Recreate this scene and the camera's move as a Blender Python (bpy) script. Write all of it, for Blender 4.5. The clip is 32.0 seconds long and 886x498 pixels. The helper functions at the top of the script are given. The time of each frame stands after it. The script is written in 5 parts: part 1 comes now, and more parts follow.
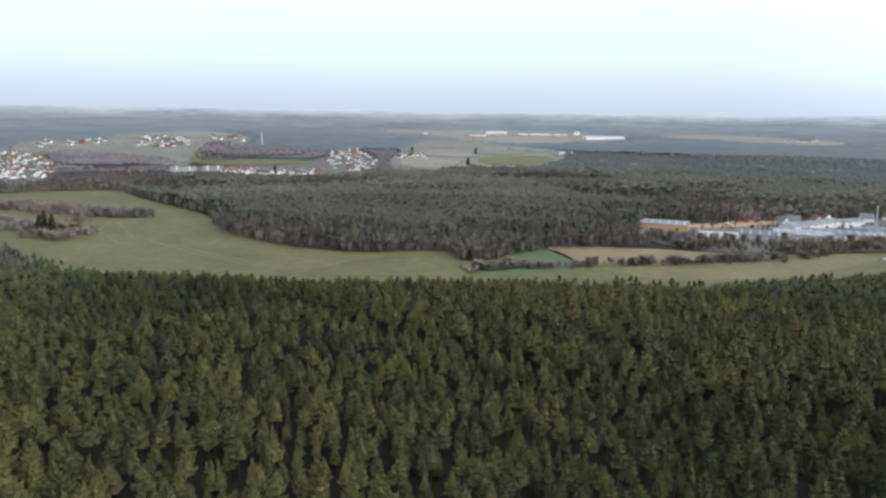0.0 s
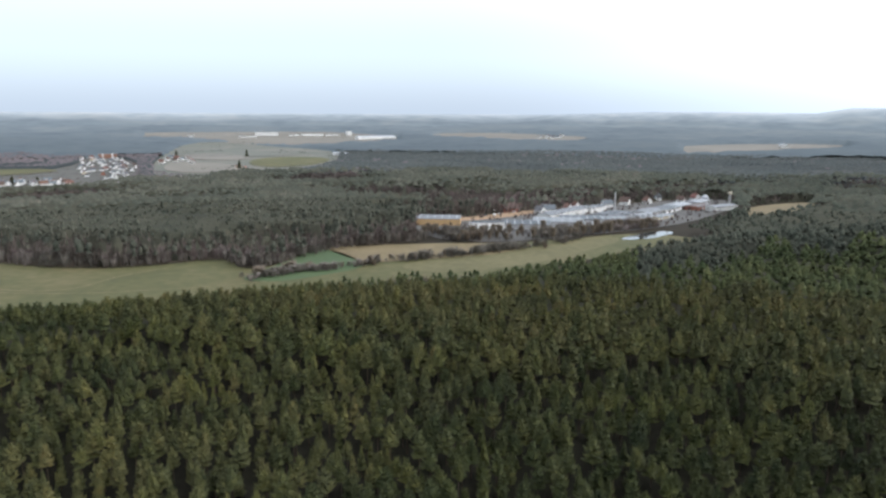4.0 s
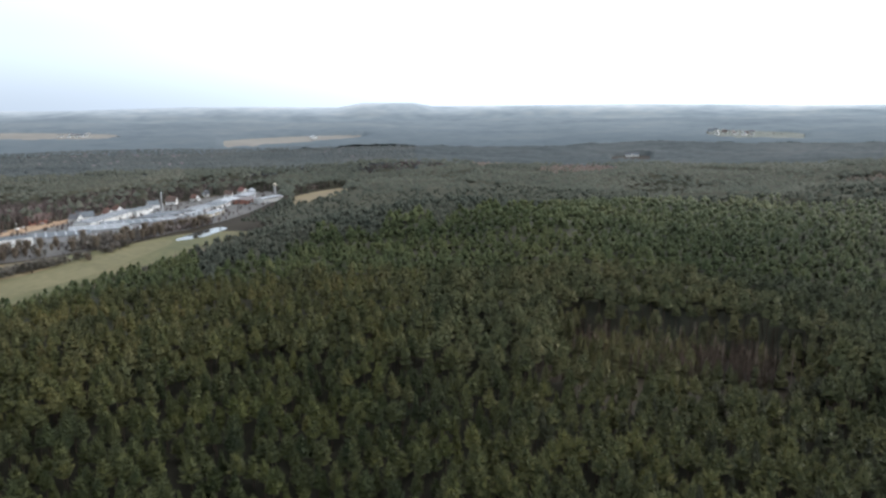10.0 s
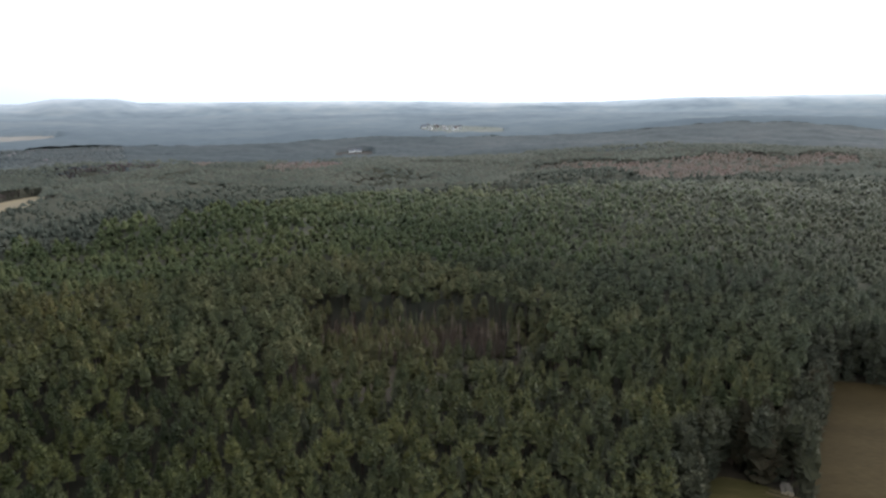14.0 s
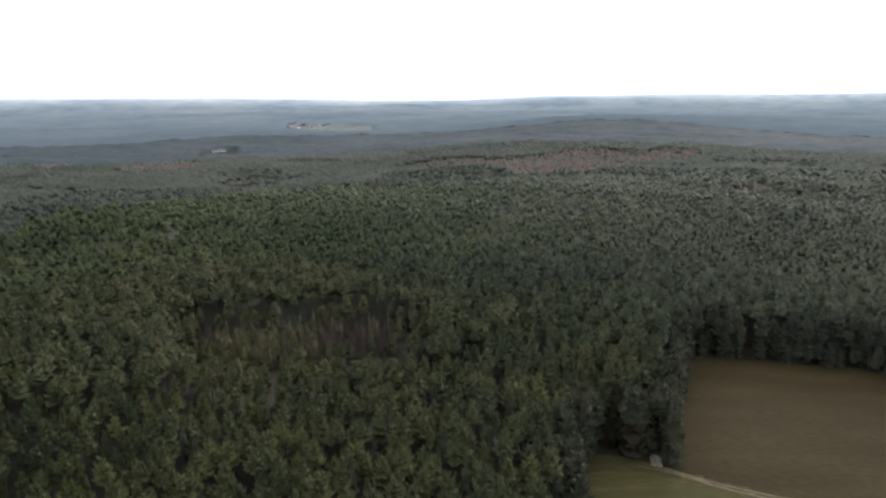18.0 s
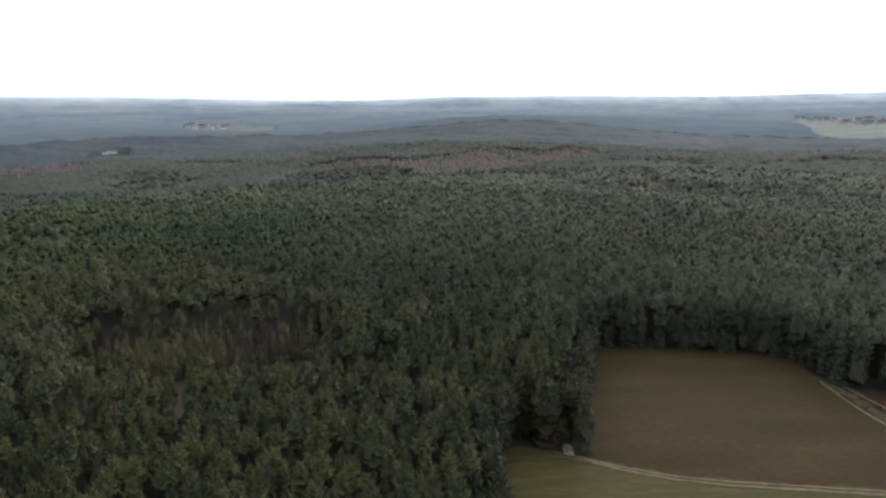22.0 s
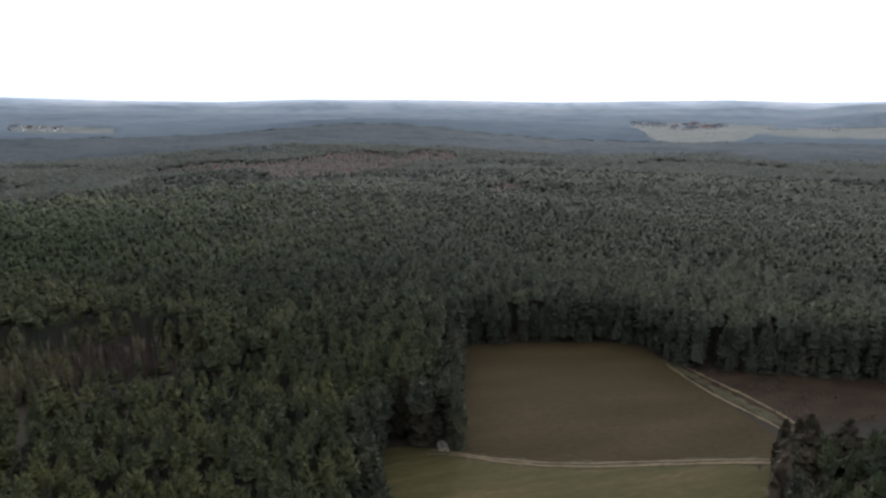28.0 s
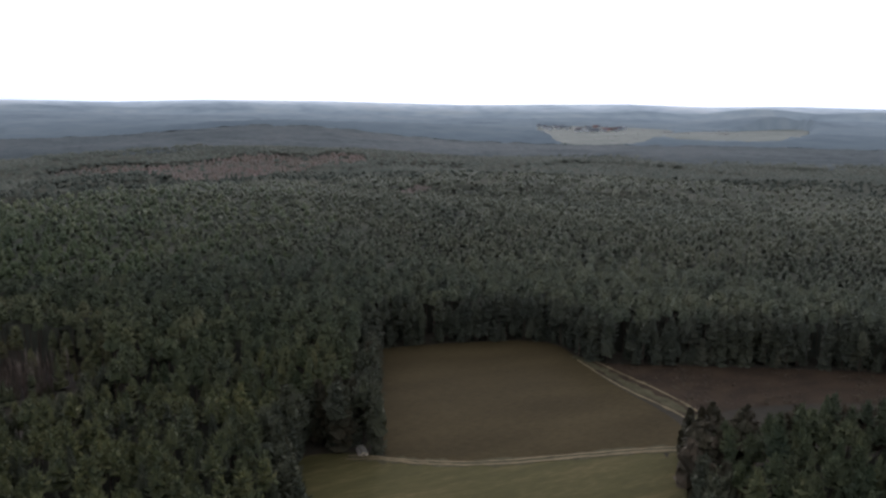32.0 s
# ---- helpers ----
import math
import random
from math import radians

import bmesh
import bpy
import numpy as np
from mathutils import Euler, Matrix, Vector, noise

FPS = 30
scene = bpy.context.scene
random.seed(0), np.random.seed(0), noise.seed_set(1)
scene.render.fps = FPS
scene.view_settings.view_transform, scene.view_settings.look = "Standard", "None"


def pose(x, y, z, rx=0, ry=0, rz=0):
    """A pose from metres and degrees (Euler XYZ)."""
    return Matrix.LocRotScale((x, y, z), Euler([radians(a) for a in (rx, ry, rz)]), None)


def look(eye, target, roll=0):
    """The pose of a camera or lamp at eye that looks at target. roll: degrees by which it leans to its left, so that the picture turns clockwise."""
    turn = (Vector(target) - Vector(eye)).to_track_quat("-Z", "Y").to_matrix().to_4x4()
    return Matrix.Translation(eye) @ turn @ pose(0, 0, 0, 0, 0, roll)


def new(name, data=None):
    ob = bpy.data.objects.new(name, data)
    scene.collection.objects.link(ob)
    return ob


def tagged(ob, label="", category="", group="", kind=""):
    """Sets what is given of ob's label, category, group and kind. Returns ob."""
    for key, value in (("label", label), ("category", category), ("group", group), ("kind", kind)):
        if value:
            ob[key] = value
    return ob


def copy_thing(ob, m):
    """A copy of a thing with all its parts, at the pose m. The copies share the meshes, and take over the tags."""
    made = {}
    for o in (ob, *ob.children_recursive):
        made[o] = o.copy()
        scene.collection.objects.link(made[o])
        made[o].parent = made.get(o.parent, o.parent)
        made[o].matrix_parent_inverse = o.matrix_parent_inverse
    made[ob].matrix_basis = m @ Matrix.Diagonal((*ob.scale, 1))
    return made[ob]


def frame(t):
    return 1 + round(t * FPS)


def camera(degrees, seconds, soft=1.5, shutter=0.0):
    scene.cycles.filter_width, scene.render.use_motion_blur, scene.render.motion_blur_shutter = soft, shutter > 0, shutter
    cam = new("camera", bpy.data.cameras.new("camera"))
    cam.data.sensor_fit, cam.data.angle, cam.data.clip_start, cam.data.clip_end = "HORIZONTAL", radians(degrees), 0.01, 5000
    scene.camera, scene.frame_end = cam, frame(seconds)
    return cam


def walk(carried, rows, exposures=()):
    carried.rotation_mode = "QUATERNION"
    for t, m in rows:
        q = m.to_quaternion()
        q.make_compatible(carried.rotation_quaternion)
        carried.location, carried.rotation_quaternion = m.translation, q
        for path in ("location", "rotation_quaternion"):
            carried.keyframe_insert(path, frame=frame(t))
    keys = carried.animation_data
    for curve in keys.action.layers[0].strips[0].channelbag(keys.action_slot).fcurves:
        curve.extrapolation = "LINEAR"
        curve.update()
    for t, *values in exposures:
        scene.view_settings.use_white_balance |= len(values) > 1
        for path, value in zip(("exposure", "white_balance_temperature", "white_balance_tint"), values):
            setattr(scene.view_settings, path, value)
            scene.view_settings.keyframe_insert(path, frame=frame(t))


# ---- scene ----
SOFT = 2.6
cam = camera(64.57, 32.0, soft=SOFT)
PATH = [
    (0.0, 0.00, -0.00, 88.37, -0.00, -10.80, -0.84),
    (0.5, -0.15, -0.17, 88.50, -0.44, -10.76, -0.87),
    (1.0, -0.32, -0.35, 88.63, -1.74, -10.71, -0.85),
    (1.5, -0.54, -0.53, 88.77, -3.85, -10.67, -0.80),
    (2.0, -0.82, -0.69, 88.91, -6.36, -10.64, -0.71),
    (2.5, -1.14, -0.83, 89.05, -9.16, -10.62, -0.61),
    (3.0, -1.49, -0.94, 89.19, -12.12, -10.61, -0.49),
    (3.5, -1.87, -0.99, 89.38, -15.16, -10.62, -0.37),
    (5.5, -3.20, -0.84, 90.33, -27.78, -10.69, 0.03),
    (6.0, -3.32, -0.54, 90.59, -30.88, -10.73, 0.06),
    (6.5, -3.30, 0.03, 90.84, -34.05, -10.77, 0.10),
    (7.0, -3.17, 0.68, 90.97, -37.39, -10.81, 0.08),
    (7.5, -3.07, 1.26, 90.83, -40.41, -10.86, 0.26),
    (8.0, -3.00, 1.80, 90.60, -43.07, -10.89, 0.30),
    (8.5, -3.07, 2.31, 90.32, -45.68, -10.92, 0.34),
    (9.0, -3.20, 2.81, 90.17, -48.43, -10.96, 0.35),
    (9.5, -3.44, 3.39, 90.14, -51.41, -11.02, 0.39),
    (10.0, -3.70, 3.94, 90.13, -54.42, -11.08, 0.43),
    (10.5, -3.96, 4.51, 90.17, -57.44, -11.14, 0.48),
    (11.0, -4.26, 5.01, 90.21, -60.50, -11.20, 0.53),
    (11.5, -4.56, 5.46, 90.27, -63.54, -11.27, 0.53),
    (12.0, -4.85, 5.94, 90.31, -66.55, -11.32, 0.57),
    (12.5, -5.08, 6.44, 90.37, -69.61, -11.40, 0.60),
    (13.0, -5.29, 6.95, 90.44, -72.42, -11.46, 0.58),
    (13.5, -5.51, 7.36, 90.52, -74.64, -11.49, 0.56),
    (14.0, -5.75, 7.76, 90.57, -76.65, -11.52, 0.51),
    (14.5, -5.89, 8.20, 90.56, -78.56, -11.57, 0.48),
    (16.5, -6.02, 9.30, 90.55, -84.16, -11.70, 0.43),
    (17.0, -6.02, 9.53, 90.54, -85.26, -11.72, 0.42),
    (17.5, -6.04, 9.79, 90.51, -86.30, -11.72, 0.42),
    (18.0, -6.11, 10.00, 90.45, -87.24, -11.73, 0.36),
    (18.5, -6.12, 10.16, 90.42, -88.30, -11.73, 0.32),
    (19.0, -6.13, 10.37, 90.40, -89.35, -11.73, 0.32),
    (19.5, -6.15, 10.62, 90.34, -90.29, -11.74, 0.30),
    (20.0, -6.15, 10.86, 90.31, -91.21, -11.74, 0.26),
    (20.5, -6.20, 11.09, 90.32, -92.18, -11.74, 0.18),
    (21.0, -6.26, 11.29, 90.32, -93.15, -11.74, 0.18),
    (21.5, -6.27, 11.40, 90.26, -94.06, -11.74, 0.14),
    (22.0, -6.25, 11.54, 90.18, -94.94, -11.72, 0.11),
    (22.5, -6.25, 11.77, 90.09, -95.89, -11.70, 0.07),
    (23.0, -6.17, 11.99, 90.02, -96.82, -11.68, 0.02),
    (23.5, -6.11, 12.20, 89.93, -97.82, -11.67, -0.07),
    (24.0, -6.16, 12.43, 89.87, -98.83, -11.63, -0.10),
    (24.5, -6.19, 12.67, 89.83, -99.91, -11.60, -0.12),
    (26.5, -6.12, 13.28, 89.74, -103.34, -11.49, -0.33),
    (27.0, -6.08, 13.50, 89.75, -104.39, -11.46, -0.36),
    (27.5, -6.00, 13.75, 89.71, -105.39, -11.42, -0.44),
    (28.0, -5.93, 13.95, 89.64, -106.39, -11.39, -0.52),
    (28.5, -5.83, 14.11, 89.65, -107.35, -11.37, -0.56),
    (29.0, -5.69, 14.24, 89.65, -108.31, -11.33, -0.57),
    (29.5, -5.57, 14.31, 89.65, -109.16, -11.31, -0.61),
    (30.0, -5.51, 14.42, 89.58, -110.04, -11.27, -0.72),
    (30.5, -5.48, 14.52, 89.55, -110.95, -11.22, -0.79),
    (31.0, -5.40, 14.68, 89.53, -111.89, -11.19, -0.83),
    (31.5, -5.29, 14.85, 89.56, -112.78, -11.17, -0.89),
    (32.0, -5.25, 14.97, 89.57, -113.68, -11.13, -0.94),
]
EXPOSURES = [(0, 0.12, 6100, 13), (11, 0.16, 6100, 13), (15, 0.15, 6100, 14), (19, 0.04, 6050, 14), (24, -0.1, 5950, 16), (28, -0.28, 5870, 18), (32, -0.44, 5860, 18.5)]
walk(cam, [(t, pose(x, y, z, 90 + pitch, roll, yaw)) for t, x, y, z, yaw, pitch, roll in PATH], EXPOSURES)

# ---- light: a bright overcast winter sky, the sun a pale glow in the south-east ----
SUN_AZ, SUN_EL = 118.0, 24.0
SUN_DIR = Vector((math.sin(radians(SUN_AZ)) * math.cos(radians(SUN_EL)), math.cos(radians(SUN_AZ)) * math.cos(radians(SUN_EL)), math.sin(radians(SUN_EL))))
world = bpy.data.worlds.new("overcast_sky")
scene.world = world
world.use_nodes = True
wn, wl = world.node_tree.nodes, world.node_tree.links
wn.clear()
sky = wn.new("ShaderNodeTexSky")
sky.sky_type, sky.sun_disc = "NISHITA", False
sky.sun_elevation, sky.sun_rotation = radians(SUN_EL), radians(SUN_AZ)
sky.air_density, sky.dust_density, sky.ozone_density = 1.0, 4.0, 1.5
sky_bg = wn.new("ShaderNodeBackground")
sky_bg.inputs["Strength"].default_value = 0.05
wl.new(sky.outputs[0], sky_bg.inputs[0])
# the cloud cover: pale lavender at the horizon, brighter above and towards the sun
where = wn.new("ShaderNodeTexCoord")
split = wn.new("ShaderNodeSeparateXYZ")
wl.new(where.outputs["Generated"], split.inputs[0])
rise = wn.new("ShaderNodeValToRGB")
rise.color_ramp.interpolation = "EASE"
for e, (p, c) in zip([rise.color_ramp.elements[0], rise.color_ramp.elements[1], rise.color_ramp.elements.new(0.1), rise.color_ramp.elements.new(0.22), rise.color_ramp.elements.new(0.5)],
                     [(0.0, (0.61, 0.71, 0.80)), (1.0, (1.45, 1.53, 1.58)), (0.09, (0.78, 0.90, 0.98)), (0.2, (1.02, 1.13, 1.16)), (0.45, (1.08, 1.16, 1.20))]):
    e.position, e.color = p, (*c, 1)
wl.new(split.outputs["Z"], rise.inputs[0])
dot = wn.new("ShaderNodeVectorMath")
dot.operation = "DOT_PRODUCT"
dot.inputs[1].default_value = SUN_DIR
wl.new(where.outputs["Generated"], dot.inputs[0])
glow = wn.new("ShaderNodeMapRange")
glow.interpolation_type = "SMOOTHSTEP"
glow.inputs["From Min"].default_value, glow.inputs["From Max"].default_value = -0.15, 1.0
glow.inputs["To Min"].default_value, glow.inputs["To Max"].default_value = 0.9, 2.2
wl.new(dot.outputs["Value"], glow.inputs[0])
cloud_bg = wn.new("ShaderNodeBackground")
wl.new(rise.outputs[0], cloud_bg.inputs[0])
wl.new(glow.outputs[0], cloud_bg.inputs[1])
both = wn.new("ShaderNodeAddShader")
wl.new(sky_bg.outputs[0], both.inputs[0])
wl.new(cloud_bg.outputs[0], both.inputs[1])
wl.new(both.outputs[0], wn.new("ShaderNodeOutputWorld").inputs[0])
sun_lamp = bpy.data.lights.new("sun", "SUN")
sun_lamp.energy, sun_lamp.angle, sun_lamp.color = 0.7, radians(14), (1.0, 0.95, 0.88)
sun = new("sun", sun_lamp)
sun.matrix_world = look((0, 0, 300), Vector((0, 0, 300)) - SUN_DIR)


# ---- materials ----
def material(name, colours, scale=1.0, rough=0.8, bump=0.0, fine=8.0, sheen=0.0, sheen_tint=(0.7, 0.8, 0.95), metal=0.0, spec=0.3, vary=0.0, stretch=(1, 1, 1), tint=False, haze_span=None):
    """Two scales of noise mix the colours; vary shifts the value from piece to piece."""
    m = bpy.data.materials.new(name)
    m.use_nodes = True
    n, l = m.node_tree.nodes, m.node_tree.links
    b = n["Principled BSDF"]
    b.inputs["Roughness"].default_value, b.inputs["Metallic"].default_value = rough, metal
    b.inputs["Specular IOR Level"].default_value = spec
    if sheen:
        b.inputs["Sheen Weight"].default_value, b.inputs["Sheen Roughness"].default_value = sheen, 0.85
        b.inputs["Sheen Tint"].default_value = (*sheen_tint, 1)
    geo = n.new("ShaderNodeNewGeometry")
    if haze_span:
        # stands in for haze: sheen painted stronger far out and to the south-east
        out, toward, sum_, haze_sheen = n.new("ShaderNodeVectorMath"), n.new("ShaderNodeVectorMath"), n.new("ShaderNodeMath"), n.new("ShaderNodeMapRange")
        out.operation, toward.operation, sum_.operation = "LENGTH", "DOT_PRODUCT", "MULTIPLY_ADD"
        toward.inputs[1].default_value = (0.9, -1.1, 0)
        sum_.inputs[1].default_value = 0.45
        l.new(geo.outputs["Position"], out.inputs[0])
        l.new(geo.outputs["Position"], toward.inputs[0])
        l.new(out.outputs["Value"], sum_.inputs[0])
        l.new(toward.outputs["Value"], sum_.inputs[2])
        haze_sheen.inputs["From Min"].default_value, haze_sheen.inputs["From Max"].default_value = haze_span
        haze_sheen.inputs["To Min"].default_value, haze_sheen.inputs["To Max"].default_value = 0.0, sheen
        l.new(sum_.outputs[0], haze_sheen.inputs[0])
        l.new(haze_sheen.outputs[0], b.inputs["Sheen Weight"])
    mapping = n.new("ShaderNodeMapping")
    mapping.inputs["Scale"].default_value = stretch
    l.new(geo.outputs["Position"], mapping.inputs[0])
    big, small = n.new("ShaderNodeTexNoise"), n.new("ShaderNodeTexNoise")
    for node, s in ((big, scale), (small, scale * fine)):
        node.inputs["Scale"].default_value, node.inputs["Detail"].default_value = s, 4
        l.new(mapping.outputs[0], node.inputs["Vector"])
    mix = n.new("ShaderNodeMath")
    mix.operation = "MULTIPLY_ADD"
    mix.inputs[1].default_value = 0.55
    half = n.new("ShaderNodeMath")
    half.operation = "MULTIPLY"
    half.inputs[1].default_value = 0.45
    l.new(small.outputs["Fac"], half.inputs[0])
    l.new(big.outputs["Fac"], mix.inputs[0])
    l.new(half.outputs[0], mix.inputs[2])
    ramp = n.new("ShaderNodeValToRGB")
    r = ramp.color_ramp
    while len(r.elements) < len(colours):
        r.elements.new(0.5)
    for k, c in enumerate(colours):
        r.elements[k].position = 0.33 + 0.34 * k / max(1, len(colours) - 1)
        r.elements[k].color = (*c, 1)
    l.new(mix.outputs[0], ramp.inputs[0])
    colour = ramp.outputs[0]
    if tint or vary:
        hue = n.new("ShaderNodeHueSaturation")
        if tint:
            at = n.new("ShaderNodeAttribute")
            at.attribute_name = "tint"
            src = at.outputs["Fac"]
        else:
            src = n.new("ShaderNodeObjectInfo").outputs["Random"]
        val, hu = n.new("ShaderNodeMapRange"), n.new("ShaderNodeMapRange")
        val.inputs["To Min"].default_value, val.inputs["To Max"].default_value = 1 - vary, 1 + vary
        hu.inputs["To Min"].default_value, hu.inputs["To Max"].default_value = 0.5 + 0.12 * vary, 0.5 - 0.055 * vary
        hue.inputs["Saturation"].default_value = 1.0
        l.new(src, val.inputs[0])
        l.new(src, hu.inputs[0])
        l.new(val.outputs[0], hue.inputs["Value"])
        l.new(hu.outputs[0], hue.inputs["Hue"])
        l.new(colour, hue.inputs["Color"])
        colour = hue.outputs[0]
    l.new(colour, b.inputs["Base Color"])
    if bump:
        bm_ = n.new("ShaderNodeBump")
        bm_.inputs["Strength"].default_value, bm_.inputs["Distance"].default_value = bump, 0.3
        l.new(small.outputs["Fac"], bm_.inputs["Height"])
        l.new(bm_.outputs[0], b.inputs["Normal"])
    return m


# sheen tints that paint haze onto distant surfaces
HAZE = (0.66, 0.73, 0.82)
HAZE_WARM = (0.76, 0.74, 0.62)
M_PINE = material("pine_needles", [(0.0268, 0.0302, 0.0147), (0.0478, 0.0483, 0.0184), (0.0781, 0.0701, 0.0221)], 0.05, 0.75, fine=14, sheen=0.26, sheen_tint=HAZE_WARM, spec=0.10, vary=0.46, tint=True, haze_span=(60, 1000))
# haze is put into the hill and far-wood colours: lighter, bluer by zone
M_PINEHILL = material("pine_needles_hill", [(0.0397, 0.0489, 0.0243), (0.0542, 0.0615, 0.0273), (0.0702, 0.0719, 0.0303)], 0.03, 0.8, fine=14, sheen=0.20, sheen_tint=HAZE_WARM, spec=0.04, vary=0.28, tint=True, haze_span=(300, 1000))
# greyer needle colours paint in the haze on the sunward side
M_PINESOUTH = material("hazed_south_needles", [(0.0338, 0.0384, 0.0248), (0.0465, 0.0492, 0.0278), (0.0598, 0.0580, 0.0308)], 0.03, 0.8, fine=14, sheen=0.21, sheen_tint=HAZE_WARM, spec=0.04, vary=0.14, tint=True, haze_span=(300, 1000))
M_PINEHAZE = material("hazed_pine_needles", [(0.0319, 0.0374, 0.0212), (0.0506, 0.0536, 0.0260), (0.0727, 0.0692, 0.0302)], 0.05, 0.8, fine=14, sheen=0.34, sheen_tint=HAZE_WARM, spec=0.06, vary=0.40, tint=True, haze_span=(280, 700))
M_MIXED = material("mixed_woods", [(0.0441, 0.0503, 0.0391), (0.0578, 0.0618, 0.0471), (0.0730, 0.0726, 0.0551)], 0.012, 0.85, fine=9, sheen=0.04, sheen_tint=HAZE_WARM, spec=0.03, vary=0.2, tint=True, haze_span=(600, 1900))
M_SPRUCE = material("spruce_needles", [(0.0217, 0.0233, 0.0141), (0.0339, 0.0341, 0.0182), (0.0504, 0.0472, 0.0229)], 0.05, 0.75, fine=14, sheen=0.22, sheen_tint=HAZE_WARM, spec=0.10, vary=0.46, tint=True, haze_span=(60, 1000))
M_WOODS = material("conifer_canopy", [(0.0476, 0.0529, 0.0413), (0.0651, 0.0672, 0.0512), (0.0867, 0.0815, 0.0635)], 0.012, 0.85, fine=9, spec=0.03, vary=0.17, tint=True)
M_FARWOODS = material("far_woods", [(0.0327, 0.0410, 0.0425), (0.0454, 0.0540, 0.0547), (0.0625, 0.0669, 0.0654)], 0.005, 0.9, fine=7, sheen=0.03, sheen_tint=HAZE_WARM, spec=0.03, haze_span=(700, 3300))
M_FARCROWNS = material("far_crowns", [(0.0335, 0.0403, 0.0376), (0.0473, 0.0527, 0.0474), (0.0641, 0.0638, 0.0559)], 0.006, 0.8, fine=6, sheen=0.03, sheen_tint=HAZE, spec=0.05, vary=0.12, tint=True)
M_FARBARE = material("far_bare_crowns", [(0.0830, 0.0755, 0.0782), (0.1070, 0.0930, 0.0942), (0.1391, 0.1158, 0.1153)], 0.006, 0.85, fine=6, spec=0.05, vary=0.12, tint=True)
M_CANOPY = material("closed_canopy", [(0.0317, 0.0340, 0.0256), (0.0455, 0.0462, 0.0326), (0.0621, 0.0578, 0.0411)], 0.03, 0.9, fine=9, spec=0.03)
# near-black colour that paints shade into the gaps under the crowns
M_UNDER = material("dark_gap_shade", [(0.0110, 0.0105, 0.0080), (0.0160, 0.0150, 0.0105), (0.0220, 0.0205, 0.0140)], 0.2, 0.95, fine=6, spec=0.03)
M_BARE = material("bare_twigs", [(0.0655, 0.0523, 0.0488), (0.0936, 0.0745, 0.0678), (0.1310, 0.1031, 0.0940)], 0.03, 0.85, fine=12, spec=0.05, vary=0.3, tint=True)
M_TWIG = material("hedge_twigs", [(0.10, 0.075, 0.057), (0.16, 0.122, 0.092), (0.22, 0.17, 0.13)], 0.1, 0.85, fine=12, vary=0.35, tint=True)
M_BRUSH = material("brushwood_twigs", [(0.1050, 0.0906, 0.0801), (0.1576, 0.1358, 0.1191), (0.2250, 0.1944, 0.1714)], 0.1, 0.85, fine=12, spec=0.05, vary=0.35, tint=True)
M_HEATH = material("reddish_young_growth", [(0.0655, 0.0435, 0.0296), (0.0874, 0.0582, 0.0392), (0.1109, 0.0746, 0.0502)], 0.01, 0.85, fine=9, sheen=0.05, sheen_tint=HAZE, vary=0.25, tint=True)
M_BARK = material("pine_bark", [(0.045, 0.030, 0.021), (0.075, 0.048, 0.032)], 1.5, 0.9, 0.4)
M_GREYBARK = material("grey_bark", [(0.11, 0.085, 0.068), (0.18, 0.14, 0.115)], 1.5, 0.9, 0.4)
M_FLOOR = material("forest_floor", [(0.018, 0.0155, 0.011), (0.028, 0.023, 0.0155), (0.040, 0.032, 0.020)], 0.02, 0.95, 0.3, fine=20, spec=0.1)
M_MEADOW = material("winter_meadow", [(0.052, 0.055, 0.0195), (0.075, 0.073, 0.0265), (0.114, 0.094, 0.043)], 0.014, 0.9, 0.2, fine=9)
M_CROP = material("green_crop", [(0.0442, 0.0702, 0.0297), (0.0611, 0.0897, 0.0365)], 0.02, 0.9, 0.2, fine=7)
M_REED = material("dry_grass", [(0.1159, 0.0909, 0.0462), (0.1708, 0.1322, 0.0704)], 0.04, 0.9, 0.2, fine=7)
M_SOIL = material("bare_field_soil", [(0.0285, 0.0204, 0.0082), (0.0370, 0.0269, 0.0109), (0.0490, 0.0363, 0.0153)], 0.04, 0.95, 0.4, fine=16, spec=0.08, stretch=(1.8, 0.6, 1))
M_DARKSOIL = material("dark_heath_soil", [(0.0171, 0.0112, 0.0068), (0.0285, 0.0183, 0.0102), (0.0427, 0.0282, 0.0150)], 0.08, 0.95, 0.4, fine=9, spec=0.1, stretch=(2, 1, 1))
M_GRASS = material("grass_strip", [(0.0395, 0.0350, 0.0123), (0.0527, 0.0460, 0.0153), (0.0857, 0.0640, 0.0267)], 0.10, 0.9, 0.3, fine=7, spec=0.1, stretch=(3.2, 0.4, 1))
M_DULLCROWN = material("dull_olive_crown", [(0.0301, 0.0263, 0.0176), (0.0468, 0.0380, 0.0242), (0.0692, 0.0517, 0.0322)], 0.2, 0.8, fine=9, spec=0.08, vary=0.42, tint=True)
M_LITTER = material("leaf_litter", [(0.050, 0.040, 0.030), (0.072, 0.057, 0.042), (0.098, 0.077, 0.056)], 0.03, 0.95, fine=9, spec=0.1)
M_ROUGHGRASS = material("rough_dry_grass", [(0.030, 0.027, 0.013), (0.048, 0.042, 0.0195), (0.080, 0.066, 0.036)], 0.35, 0.9, 0.4, fine=7, spec=0.1)
M_TRACK = material("sandy_track", [(0.0670, 0.0490, 0.0213), (0.1123, 0.0823, 0.0377), (0.1598, 0.1186, 0.0590)], 0.3, 0.9, 0.3, fine=6)
